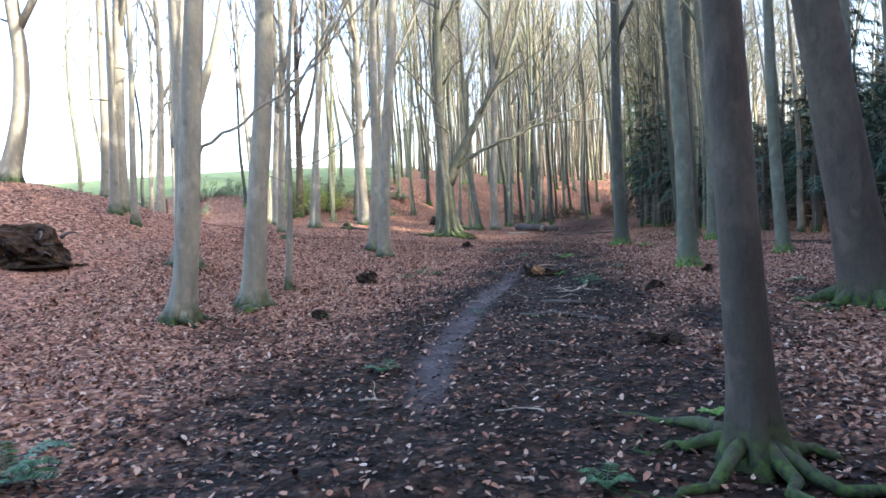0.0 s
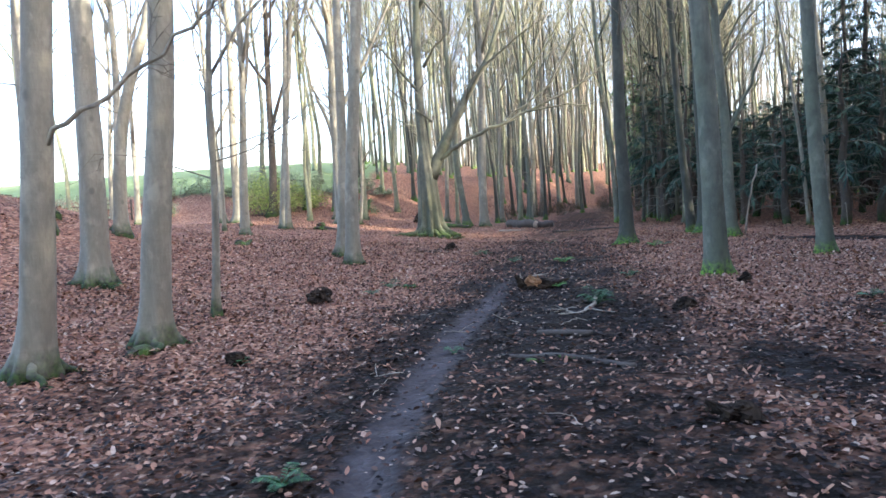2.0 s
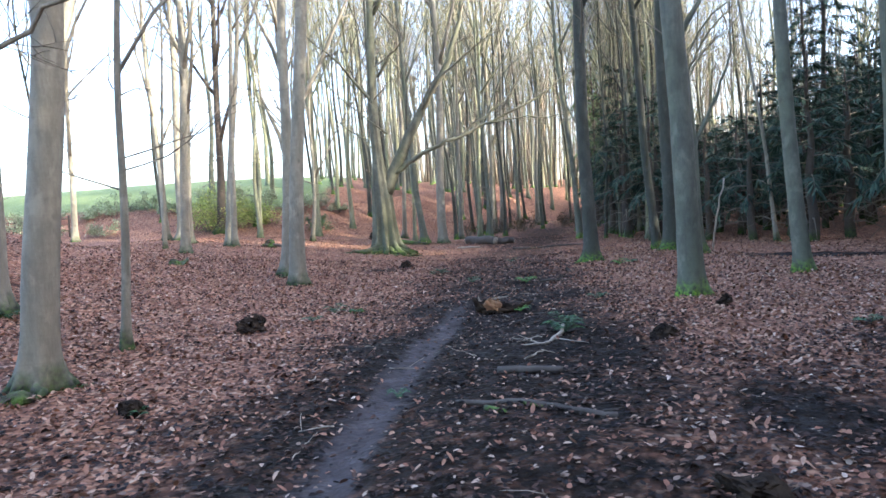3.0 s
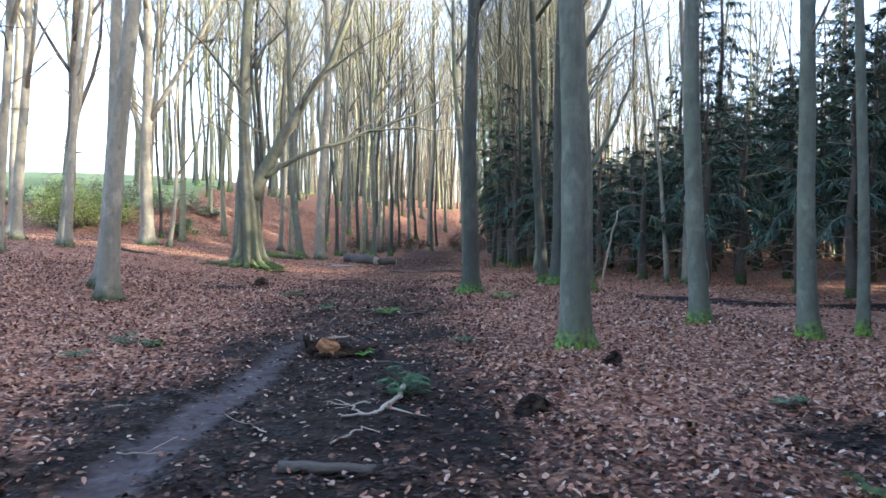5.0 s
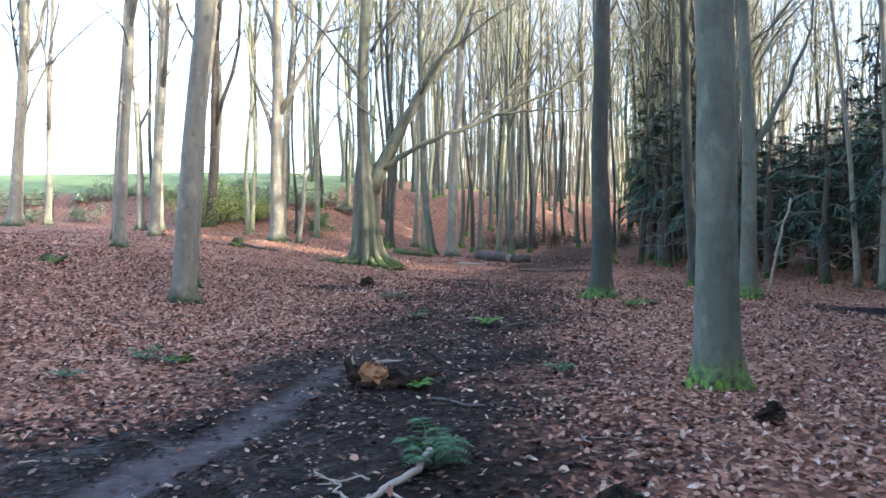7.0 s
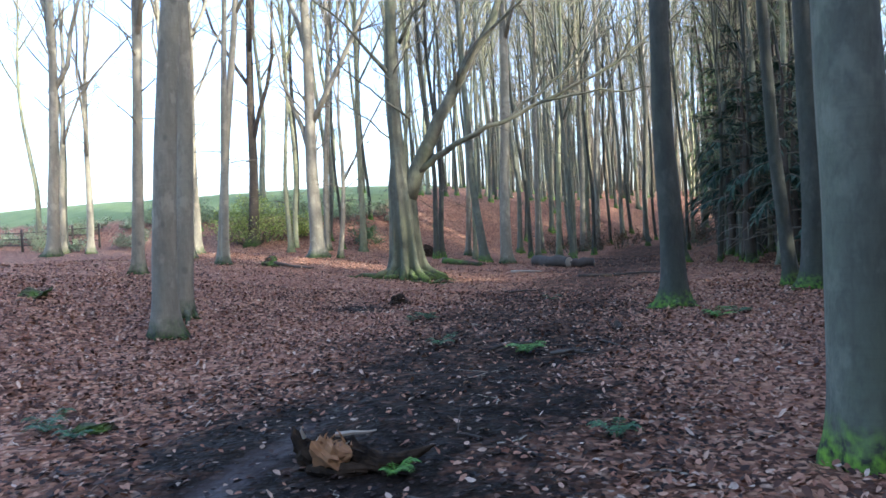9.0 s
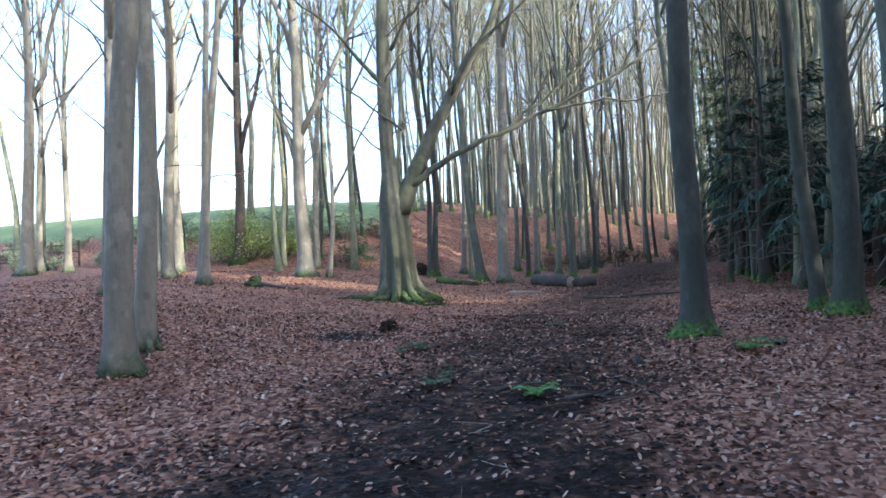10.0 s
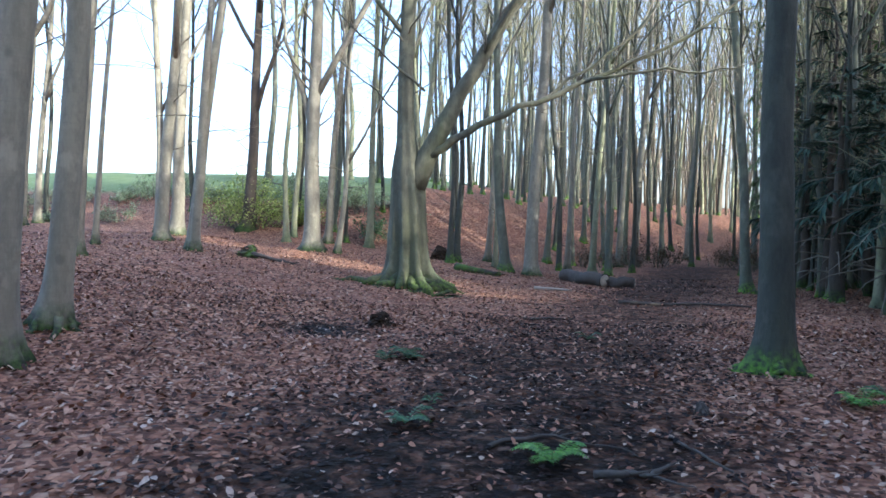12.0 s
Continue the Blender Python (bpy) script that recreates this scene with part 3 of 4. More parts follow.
broadleaf(2.78, 36.95, 0.42, 0.04, 23, 42, BARK_GREY, TWIG_SUNLIT, label=FAR, first=8)
broadleaf(1.06, 41.2, 0.23, 0.04, 19, 43, BARK_GREY, TWIG_SUNLIT, label=FAR)
broadleaf(4.87, 39.36, 0.22, 0.06, 20, 44, BARK_SUNLIT, TWIG_SUNLIT, label="pale sunlit slender tree behind the fallen log")
broadleaf(4.06, 40.96, 0.22, 0.04, 20, 45, BARK_GREY, TWIG_SUNLIT, label=FAR)
broadleaf(6.34, 44.7, 0.26, 0.02, 21, 46, BARK_GREY, TWIG_SUNLIT, label=FAR)
broadleaf(7.25, 47.15, 0.32, 0.05, 22, 47, BARK_GREY, TWIG_SUNLIT, label=FAR)
broadleaf(10.9, 54.07, 0.33, 0.04, 22, 48, BARK_GREY, TWIG_SUNLIT, label=FAR)
broadleaf(8.34, 32.76, 0.25, -0.065, 20, 49, BARK_GREEN, TWIG_SUNLIT, label="leaning tree with bright green moss at its foot", flare=0.9)
broadleaf(5.82, 22.0, 0.38, -0.006, 21, 50, BARK_SHADED, label=GREEN, sides=16, flare=1.1, roots=5, root_len=0.5, first=5.5)
broadleaf(5.23, 14.15, 0.38, -0.02, 22, 51, BARK_GREEN, label=GREEN, sides=18, flare=0.55)
broadleaf(8.65, 21.7, 0.3, -0.035, 18, 52, BARK_GREEN, label="dark tree forking into two rising limbs", first=4.6, bow=0.05,
          extra=[([(-0.1, 0, 2.6), (0.25, 0, 3.3), (0.75, 0, 4.2), (1.15, 0, 5.3), (1.3, 0.1, 7.5)], 0.085)])
broadleaf(8.2, 16.0, 0.3, -0.045, 20, 53, BARK_GREEN, label=GREEN, sides=14, flare=0.7)
broadleaf(9.06, 14.5, 0.27, -0.037, 19, 54, BARK_GREEN, label="dark slender tree on the leafy ground", flare=0.8, low=3)
broadleaf(10.08, 14.56, 0.18, -0.037, 17, 55, BARK_GREEN, label="dark slender tree on the leafy ground", flare=0.8)
broadleaf(12.36, 23.38, 0.2, -0.034, 18, 56, BARK_GREY, label="pale slender trunk before the dark conifers")
broadleaf(11.99, 23.77, 0.12, -0.11, 14, 57, BARK_GREY, label="thin leaning trunk before the dark conifers")
broadleaf(8.56, 24.45, 0.27, -0.066, 19, 58, BARK_SHADED, label="dark slender tree on the leafy ground", flare=0.8)
broadleaf(8.5, 23.2, 0.42, 0.01, 21, 59, BARK_SHADED, label="thick dark tree close to the conifers", flare=0.7)

# the great beech that forks behind the clearing
broadleaf(0.18, 29.4, 0.8, 0.0, 20, 60, BARK_GREAT, TWIG, flute=0.2, lobes=9, label="great forked beech with fluted trunk and sweeping branches", first=7.5, limbs=5, sides=54, flare=1.05, roots=9, root_len=1.3, crook=0.1, density=12, fork=(2.9, 0.56), low=5,
          extra=[([(0.15, -0.1, 2.2), (0.55, -0.15, 3.05), (1.15, -0.2, 4.25), (1.9, -0.2, 5.5), (2.75, -0.1, 6.8), (3.3, 0.1, 8.3), (3.8, 0.3, 11.0), (4.1, 0.5, 14.5)], 0.27),
                 ([(0.5, -0.2, 2.85), (1.0, -0.3, 3.2), (1.8, -0.4, 3.6), (2.8, -0.5, 3.95), (4.2, -0.7, 4.5), (5.8, -0.9, 5.2), (7.2, -1.0, 6.15), (8.2, -1.1, 7.0)], 0.11),
                 ([(2.7, -0.5, 3.92), (3.9, -0.6, 4.65), (4.9, -0.7, 5.45), (5.6, -0.8, 6.5), (6.0, -0.8, 7.4)], 0.045),
                 ([(3.9, -0.7, 4.4), (5.0, -0.9, 4.5), (6.1, -1.0, 4.45), (6.9, -1.1, 4.6)], 0.04),
                 ([(1.6, -0.2, 5.0), (2.4, -0.5, 6.2), (3.5, -0.8, 7.0), (4.9, -1.2, 7.9)], 0.08),
                 ([(1.1, -0.2, 4.2), (1.1, -0.4, 5.2), (1.15, -0.5, 6.3), (1.6, -0.5, 8.0)], 0.05),
                 ([(-0.05, 0.0, 5.5), (-0.6, -0.2, 6.1), (-1.3, -0.4, 7.0), (-2.3, -0.6, 7.9)], 0.08),
                 ([(0.35, -0.1, 4.3), (-0.4, -0.4, 4.9), (-1.2, -0.6, 5.6), (-2.0, -0.9, 6.4)], 0.035),
                 ([(-0.05, -0.1, 3.6), (-0.7, -0.3, 4.3), (-1.5, -0.5, 4.9)], 0.03),
                 ([(0.15, 0.0, 6.4), (0.6, -0.2, 7.1), (1.2, -0.4, 7.6), (1.5, -0.4, 9.5)], 0.06)])

# ---- the wood behind: copies of a few grown trees ----
wood_rng = random.Random(77)
MASTERS = []
for n in range(7):
    tall = wood_rng.uniform(17, 24)
    MASTERS.append(broadleaf(0.5 * n, 60 + n * 3.0, wood_rng.uniform(0.2, 0.36), wood_rng.uniform(-0.03, 0.05), tall, 100 + n, (BARK_SHADED, BARK_SUNLIT, BARK_GREEN)[n % 3], (TWIG_SUNLIT, TWIG)[n % 2],
                             label="slender bare tree in the wood on the bank", first=tall * wood_rng.uniform(0.3, 0.5), limbs=5, density=11, sides=8, low=7, crook=0.16, group="trees of the wood"))
spots = [(m.location.x, m.location.y) for m in MASTERS]
made = 0
for attempt in range(6000):
    if made >= 215:
        break
    x, y = wood_rng.uniform(-7, 34), wood_rng.uniform(37, 84)
    if x < -7 + (y - 37) * 0.02 or bank_depth(x, y) < -9 and x < 4 or y < 47 and abs(x - float(trail_x(y))) < 1.5:
        continue
    if x > 9 and y < 40 or min((x - a) ** 2 + (y - b) ** 2 for a, b in spots) < 1.3:
        continue
    spots.append((x, y))
    size = wood_rng.uniform(0.85, 1.15)
    m = copy_thing(wood_rng.choice(MASTERS), pose(x, y, ground_z(x, y), wood_rng.uniform(-2, 2), wood_rng.uniform(-3, 3), wood_rng.uniform(0, 360)))
    m.scale = (size * 0.78, size * 0.78, size)
    made += 1
made = 0
for attempt in range(1500):
    if made >= 66:
        break
    x, y = wood_rng.uniform(8.6, 19), wood_rng.uniform(25, 52)
    if math.degrees(math.atan2(x - 2, y - 6)) > 22 or x < 10.4 - (y - 25) * 0.15 + max(0, y - 33) * 0.55 or min((x - a) ** 2 + (y - b) ** 2 for a, b in spots) < 0.6:
        continue
    spots.append((x, y))
    size = wood_rng.uniform(0.6, 0.95)
    m = copy_thing(wood_rng.choice(MASTERS), pose(x, y, ground_z(x, y), wood_rng.uniform(-2, 2), wood_rng.uniform(-4, 4), wood_rng.uniform(0, 360)))
    m.scale = (size * 0.8, size * 0.8, size)
    made += 1
far_rng = random.Random(31)
far = Shape()
for n in range(420):
    x, y = far_rng.uniform(-2, 62), far_rng.uniform(82, 125)
    tall, base = far_rng.uniform(16, 24), Vector((x, y, ground_z(x, y) - 0.2))
    line = wander(far_rng, base, (far_rng.gauss(0, 0.04), 0, 1), tall, 8, 0.035, 0.05)
    far.tube(line, taper(far_rng.uniform(0.1, 0.2), 0.02, 9), 5)
    twigs(far_rng, far, line, 0.1, 10, 4.0, 0.08, 1, 0.1)
tagged(new("far_woods", far.mesh("far_woods", TWIG)), "dense bare woods far behind the bank", "woods", kind="stuff")
# a thin scatter on the left of the field edge
for x, y in ((-12, 43), (-10.2, 47), (-6.5, 46), (-17.5, 41), (-19, 36.5), (-21, 44), (-5.6, 51), (-8, 54)):
    copy_thing(wood_rng.choice(MASTERS), pose(x, y, ground_z(x, y), 0, wood_rng.uniform(-2, 3), wood_rng.uniform(0, 360)))

# ---- the dark conifer wood ----
FIR_SIZES = (4.5, 6.0, 8.0, 11.0, 17.0)
FIRS = [conifer(200 + n, h) for n, h in enumerate(FIR_SIZES)]
SLIM = [conifer(210 + n, h, 0.45, GREEN_NEEDLES, "slender green conifer with bare lower trunk by the track") for n, h in enumerate((10.0, 14.0))]
fir_spots = []
fir_rng = random.Random(9)
for n, tree in enumerate(FIRS):
    x, y = 13.0 + 1.6 * n, 28 + 1.2 * n
    tree.matrix_world = pose(x, y, ground_z(x, y))
    fir_spots.append((x, y))


def wood_edge(y):
    """How far right of the track the dark wood begins at y."""
    return float(np.interp(y, [-40, 22, 27, 33, 40, 50, 62], [40.0, 12.2, 9.9, 9.5, 11.6, 16.0, 22.0]))


def plant_fir(x, y, wanted, wide=1.0):
    fir_spots.append((x, y))
    pick = min(range(len(FIRS)), key=lambda n: abs(FIR_SIZES[n] - wanted))
    size = wide * fir_rng.uniform(0.85, 1.15)
    m = copy_thing(FIRS[pick], pose(x, y, ground_z(x, y), 0, 0, fir_rng.uniform(0, 360)))
    m.scale = (size, size, wanted / FIR_SIZES[pick])


def crowded(x, y, gap):
    return min((x - a) ** 2 + (y - b) ** 2 for a, b in fir_spots) < gap


made = 0
for attempt in range(3000):
    if made >= 215:
        break
    if attempt % 2:
        x, y = fir_rng.uniform(9, 17), fir_rng.uniform(22, 50)
        if x < wood_edge(y) + 0.2:
            continue
    else:
        x, y = fir_rng.uniform(9, 34), fir_rng.uniform(9, 62)
    # a thinner stretch of the wood, through which the low sun reaches the great beech
    if x < wood_edge(y) or crowded(x, y, 1.7) or x > 14.5 and 24.5 < 0.47 * x + 0.88 * y < 29 and fir_rng.random() < 0.93 or 0.47 * x + 0.88 * y < 20 and x > 15:
        continue
    # height rises out of view and towards the back, to block the sun
    bearing = math.degrees(math.atan2(x - 2, y - 6))
    tall = float(np.interp(bearing, [17, 20, 23, 28, 33, 45, 58, 75], [0.36, 0.3, 0.22, 0.22, 0.28, 0.4, 0.5, 0.8])) * fir_rng.uniform(0.75, 1.15) * (1 + max(0.0, x - 18) * 0.08)
    plant_fir(x, y, 18.5 * tall)
    made += 1
# tall slender firs along the far side of the track
made = 0
for attempt in range(800):
    if made >= 18:
        break
    y = fir_rng.uniform(29, 62)
    x = float(trail_x(y)) + fir_rng.uniform(3.2, 9.5)
    if crowded(x, y, 1.2) or math.degrees(math.atan2(x - 0.3, y - 1.6)) > 19.5:
        continue
    if made < 2:
        SLIM[made].matrix_world = pose(x, y, ground_z(x, y))
    else:
        m = copy_thing(SLIM[made % 2], pose(x, y, ground_z(x, y), fir_rng.uniform(-2, 2), fir_rng.uniform(-3, 3), fir_rng.uniform(0, 360)))
        m.scale = (0.7, 0.7, fir_rng.uniform(0.85, 1.15))
    fir_spots.append((x, y))
    made += 1


def shade_wood():
    """An unseen conifer wood behind and to the right, added to block sun and sky, as one joined mass."""
    rng = np.random.default_rng(12)
    one = Shape()
    grow = random.Random(13)
    one.tube([Vector((0, 0, -0.2)), Vector((0.05, 0, 8)), Vector((0, 0, 16.5))], [0.2, 0.14, 0.02], 6)
    for n in range(80):
        z, a = 1.5 + 15 * n / 80, n * 2.4
        reach = 2.9 * (1 - z / 17.5) ** 0.7 + 0.2
        d, side = Vector((math.cos(a), math.sin(a), 0)), Vector((-math.sin(a), math.cos(a), 0))
        for k in range(9):
            f = grow.uniform(0.1, 1.0)
            p = d * reach * f + Vector((0, 0, z - 0.3 * reach * f * f))
            tip = p + d * grow.uniform(0.1, 0.5) + side * grow.uniform(-0.7, 0.7) + Vector((0, 0, grow.uniform(-0.4, 0.05)))
            one.blade(p, tip, grow.uniform(0.2, 0.4), (grow.uniform(-0.5, 0.5), grow.uniform(-0.5, 0.5), 1))
    shape, faces = np.array(one.verts), one.faces
    spots = []
    for attempt in range(9000):
        x, y = rng.uniform(-20, 38), rng.uniform(-34, 18)
        across = 0.47 * x + 0.88 * y
        right = x > 15 and -12 < across < (24 if attempt % 12 == 0 else 18.5)
        behind = y < -12 and x <= 15
        if not (right or behind) or spots and min((x - p) ** 2 + (y - q) ** 2 for p, q in spots) < (2.0 if right else 6.0):
            continue
        spots.append((x, y))
    verts, all_faces = [], []
    for n, (x, y) in enumerate(spots[:330]):
        a, tall, wide = rng.uniform(0, 6.28), rng.uniform(0.8, 1.1), rng.uniform(0.9, 1.25)
        c, t = math.cos(a) * wide, math.sin(a) * wide
        verts.append(np.stack([x + shape[:, 0] * c - shape[:, 1] * t, y + shape[:, 0] * t + shape[:, 1] * c, ground_z(x, y) + shape[:, 2] * tall], -1))
        all_faces += [tuple(v + n * len(shape) for v in f) for f in faces]
    me = bpy.data.meshes.new("dark_wood")
    me.from_pydata(np.concatenate(verts).tolist(), [], all_faces)
    me.materials.append(NEEDLES)
    return tagged(new("dark_wood", me), "unseen tall conifer wood added to shade the clearing", "woods", kind="stuff")


shade_wood()
# back rows of firs, added to close gaps and shade the far bank
for n in range(40):
    x, y = 34 + 3.2 * (n % 4) + fir_rng.uniform(-1, 1), 14 + 6.0 * (n // 4) + fir_rng.uniform(-2, 2)
    plant_fir(x, y, fir_rng.uniform(10, 14), 1.15)


# ---- undergrowth ----
def leafy_bush(x, y, wide, deep, tall, count, leaf, mat, seed, label, category="bush", group=""):
    """A bush: a few stems and a crown of many small leaves in uneven clumps."""
    rng = random.Random(seed)
    bush = thing("bush", x, y, ground_z(x, y), label, category, group)
    stems, crown = Shape(), Shape()
    clumps = []
    for n in range(max(7, count // 120)):
        a, d = rng.uniform(0, 6.28), math.sqrt(rng.random())
        top = Vector((math.cos(a) * d * wide / 2, math.sin(a) * d * deep / 2, tall * rng.uniform(0.25, 1.0) * (1.05 - 0.5 * d * d)))
        foot = Vector((top.x * 0.4, top.y * 0.4, 0))
        foot.z = ground_z(x + foot.x, y + foot.y) - bush.location.z - 0.05
        top.z += ground_z(x + top.x, y + top.y) - bush.location.z
        mid = foot.lerp(top, 0.5) + Vector((rng.gauss(0, 0.1), rng.gauss(0, 0.1), 0.1 * tall))
        stems.tube([foot, mid, top], [0.025, 0.015, 0.005], 4, cap=False)
        twigs(rng, stems, [foot, mid, top], 0.015, 4, tall * 0.3, 0.3, 0)
        clumps.append(top)
        clumps.append(mid)
    for n in range(count):
        c = rng.choice(clumps)
        p = c + Vector((rng.gauss(0, 0.2), rng.gauss(0, 0.2), rng.gauss(0, 0.17))) * tall * 0.6
        p.z = max(p.z, c.z - tall * 0.6, 0.03)
        way = Vector((rng.gauss(0, 1), rng.gauss(0, 1), rng.gauss(0, 0.6))).normalized() * leaf * rng.uniform(0.6, 1.3)
        crown.blade(p, p + way, leaf * 0.5, (rng.gauss(0, 0.6), rng.gauss(0, 0.6), 1))
    part("stems", stems, TWIG, bush)
    bush.children[0].name = "stem"
    part("crown", crown, mat, bush, shade=False)
    return bush


leafy_bush(-8.4, 40.6, 3.6, 2.0, 2.1, 5200, 0.11, BUSH_LEAF, 301, "yellow-green leafy bush at the foot of the bank")
leafy_bush(-6.6, 41.4, 2.4, 1.6, 1.3, 2200, 0.11, BUSH_LEAF, 302, "yellow-green leafy bush at the foot of the bank")
leafy_bush(-3.6, 41.0, 1.4, 1.2, 1.2, 1300, 0.1, FERN_LEAF, 303, "small dark green bush at the foot of the bank")
hedge_rng = random.Random(41)
for n in range(13):
    leafy_bush(-24 + n * 1.75, 45.5 + hedge_rng.uniform(-0.6, 0.8) - 0.1 * n, 2.3, 1.6, hedge_rng.uniform(0.8, 1.5), 1000, 0.12, HEDGE_LEAF, 310 + n, "grey-green scrubby hedge bush along the field edge", group="hedge bushes")
for n in range(6):
    leafy_bush(-26 + n * 2.3, 41.2 + hedge_rng.uniform(-0.5, 0.5), 1.7, 1.2, hedge_rng.uniform(0.6, 1.1), 900, 0.1, HEDGE_LEAF, 330 + n, "low scrub beside the field fence", group="hedge bushes")

# brown brush added to darken the ground under the far trees
for n in range(16):
    by = hedge_rng.uniform(43, 56)
    bx = float(trail_x(by)) + hedge_rng.uniform(-5, 3)
    if by < 48 and abs(bx - float(trail_x(by))) < 1.5:
        bx -= 3.0
    leafy_bush(bx, by, hedge_rng.uniform(1.4, 2.6), 1.6, hedge_rng.uniform(0.7, 1.6), 420, 0.09, BROWN_LEAF, 360 + n, "low brown thicket added to darken the far track end", group="brown thickets")


def fern(x, y, size, fronds, mat, seed, label, flat=0.5):
    """Arching fronds, each with rows of small leaflets."""
    rng = random.Random(seed)
    plant = thing("fern", x, y, ground_z(x, y), label, "fern", "ferns and low plants")
    for n in range(fronds):
        a = n * 2.4 + rng.uniform(-0.4, 0.4)
        reach = size * rng.uniform(0.65, 1.1)
        up = reach * rng.uniform(0.35, 0.9) * (1 - flat * 0.6)
        d = Vector((math.cos(a), math.sin(a), 0))
        pts = [d * reach * f + Vector((0, 0, 0.01 + up * math.sin(f * 2.5))) for f in (0, 0.2, 0.4, 0.6, 0.8, 1.0)]
        frond = Shape()
        frond.tube(pts, taper(0.004, 0.001, 6), 3, cap=False)
        side = Vector((-d.y, d.x, 0))
        for i in range(12):
            f = 0.12 + 0.86 * i / 12
            p, way = along(pts, f)
            length = reach * 0.26 * math.sin(math.pi * (0.15 + 0.85 * f)) + 0.01
            for s in (-1, 1):
                frond.blade(p, p + side * s * length + way * length * 0.35 + Vector((0, 0, -0.2 * length)), length * 0.42, (0, 0, 1))
        part("frond", frond, mat, plant, shade=False)
    return plant


fern(2.64, 12.08, 0.32, 15, FERN_LEAF, 401, "dark green fern beside a bare pale branch on the mud", 0.2)
fern(3.33, 18.4, 0.3, 9, BRIGHT_FERN, 402, "bright green fern lying low on the track", 0.7)
fern(3.9, 14.9, 0.2, 6, FERN_LEAF, 403, "small blue-green plant on the mud")
fern(1.7, 21.75, 0.28, 8, FERN_LEAF, 404, "dark green bramble tuft among the leaves")
fern(3.86, 23.7, 0.2, 6, FERN_LEAF, 405, "small green plant beside the track")
fern(2.2, 19.05, 0.24, 6, FERN_LEAF, 406, "dull green low plant on the mud")
fern(2.28, 19.9, 0.13, 5, FERN_LEAF, 407, "small green seedling on the mud")
fern(6.02, 20.3, 0.28, 8, BRIGHT_FERN, 408, "green fern among leaves near a mossy tree")
fern(6.5, 20.9, 0.24, 7, FERN_LEAF, 409, "green fern among leaves near a mossy tree")
fern(-2.98, 3.3, 0.4, 9, FERN_LEAF, 410, "dark green fern on the leafy slope")
fern(0.83, 2.8, 0.2, 6, FERN_LEAF, 411, "small green plant beside the track")
fern(-0.75, 6.1, 0.22, 6, FERN_LEAF, 412, "dull green plant pressed into the litter")
fern(-0.85, 14.1, 0.2, 6, FERN_LEAF, 413, "small green plant in the litter")
fern(-0.58, 15.2, 0.28, 7, FERN_LEAF, 414, "green low tuft in the litter")
fern(1.46, 21.6, 0.2, 5, FERN_LEAF, 415, "small green plant in the litter")
fern(-0.2, 15.0, 0.17, 6, FERN_LEAF, 416, "green low tuft in the litter")
fern(2.45, 14.25, 0.17, 6, BRIGHT_FERN, 417, "bright green sprig beside the broken wood")
fern(-1.9, 9.5, 0.15, 5, FERN_LEAF, 418, "small green plant in the litter")
fern(6.0, 10.9, 0.2, 6, FERN_LEAF, 419, "small green plant in the litter")
fern(-3.6, 11.0, 0.16, 6, FERN_LEAF, 420, "small green plant at the foot of a beech")
fern(-5.2, 13.8, 0.2, 6, FERN_LEAF, 421, "small green plant at the foot of a beech")
fern(1.9, 3.9, 0.15, 5, BRIGHT_FERN, 422, "small green plant by the mossy roots")
fern(0.45, 9.75, 0.14, 5, FERN_LEAF, 423, "small green seedling beside the wet strip")


def stick(points, r, mat, seed, label, name="stick", shoots=0, r1=None):
    """A fallen branch that lies along the ground; points: (x, y, height over the ground)."""
    rng = random.Random(seed)
    x0, y0, _ = points[0]
    z0 = ground_z(x0, y0)
    ob = thing(name, x0, y0, z0, label, "branch", "fallen sticks")
    course = []
    for (xa, ya, ha), (xb, yb, hb) in zip(points, points[1:]):
        for f in (0, 0.25, 0.5, 0.75):
            x, y = xa + (xb - xa) * f + rng.gauss(0, 0.012), ya + (yb - ya) * f + rng.gauss(0, 0.012)
            course.append(Vector((x - x0, y - y0, ground_z(x, y) - z0 + ha + (hb - ha) * f)))
    xb, yb, hb = points[-1]
    course.append(Vector((xb - x0, yb - y0, ground_z(xb, yb) - z0 + hb)))
    stem = Shape()
    stem.tube(course, taper(r, r1 if r1 is not None else r * 0.4, len(course)), 7)
    part("stem", stem, mat, ob)
    for n in range(shoots):
        p, way = along(course, rng.uniform(0.3, 0.95))
        a = rng.choice((-1, 1)) * rng.uniform(0.5, 1.0)
        d = Vector((way.x * math.cos(a) - way.y * math.sin(a), way.x * math.sin(a) + way.y * math.cos(a), rng.uniform(-0.05, 0.25)))
        shoot = Shape()
        shoot.tube(wander(rng, p, d, rng.uniform(0.15, 0.4), 5, 0.12), taper(r * 0.5, 0.003, 6), 5)
        part("side_shoot", shoot, mat, ob)
    return ob


stick([(2.64, 12.12, 0.1), (2.55, 11.88, 0.05), (2.39, 11.59, 0.03), (2.29, 11.47, 0.025), (2.16, 11.46, 0.025), (1.98, 11.44, 0.02)], 0.03, PALE_WOOD, 501, "bare pale forked branch lying on the mud", "branch", 0, 0.009)
stick([(2.19, 11.47, 0.025), (2.11, 11.58, 0.04), (2.06, 11.72, 0.05)], 0.011, PALE_WOOD, 5011, "bare pale forked branch lying on the mud", "branch", 1, 0.006)
stick([(2.4, 11.56, 0.03), (2.53, 11.38, 0.02), (2.73, 11.21, 0.012)], 0.011, PALE_WOOD, 502, "bare pale stick lying on the mud")
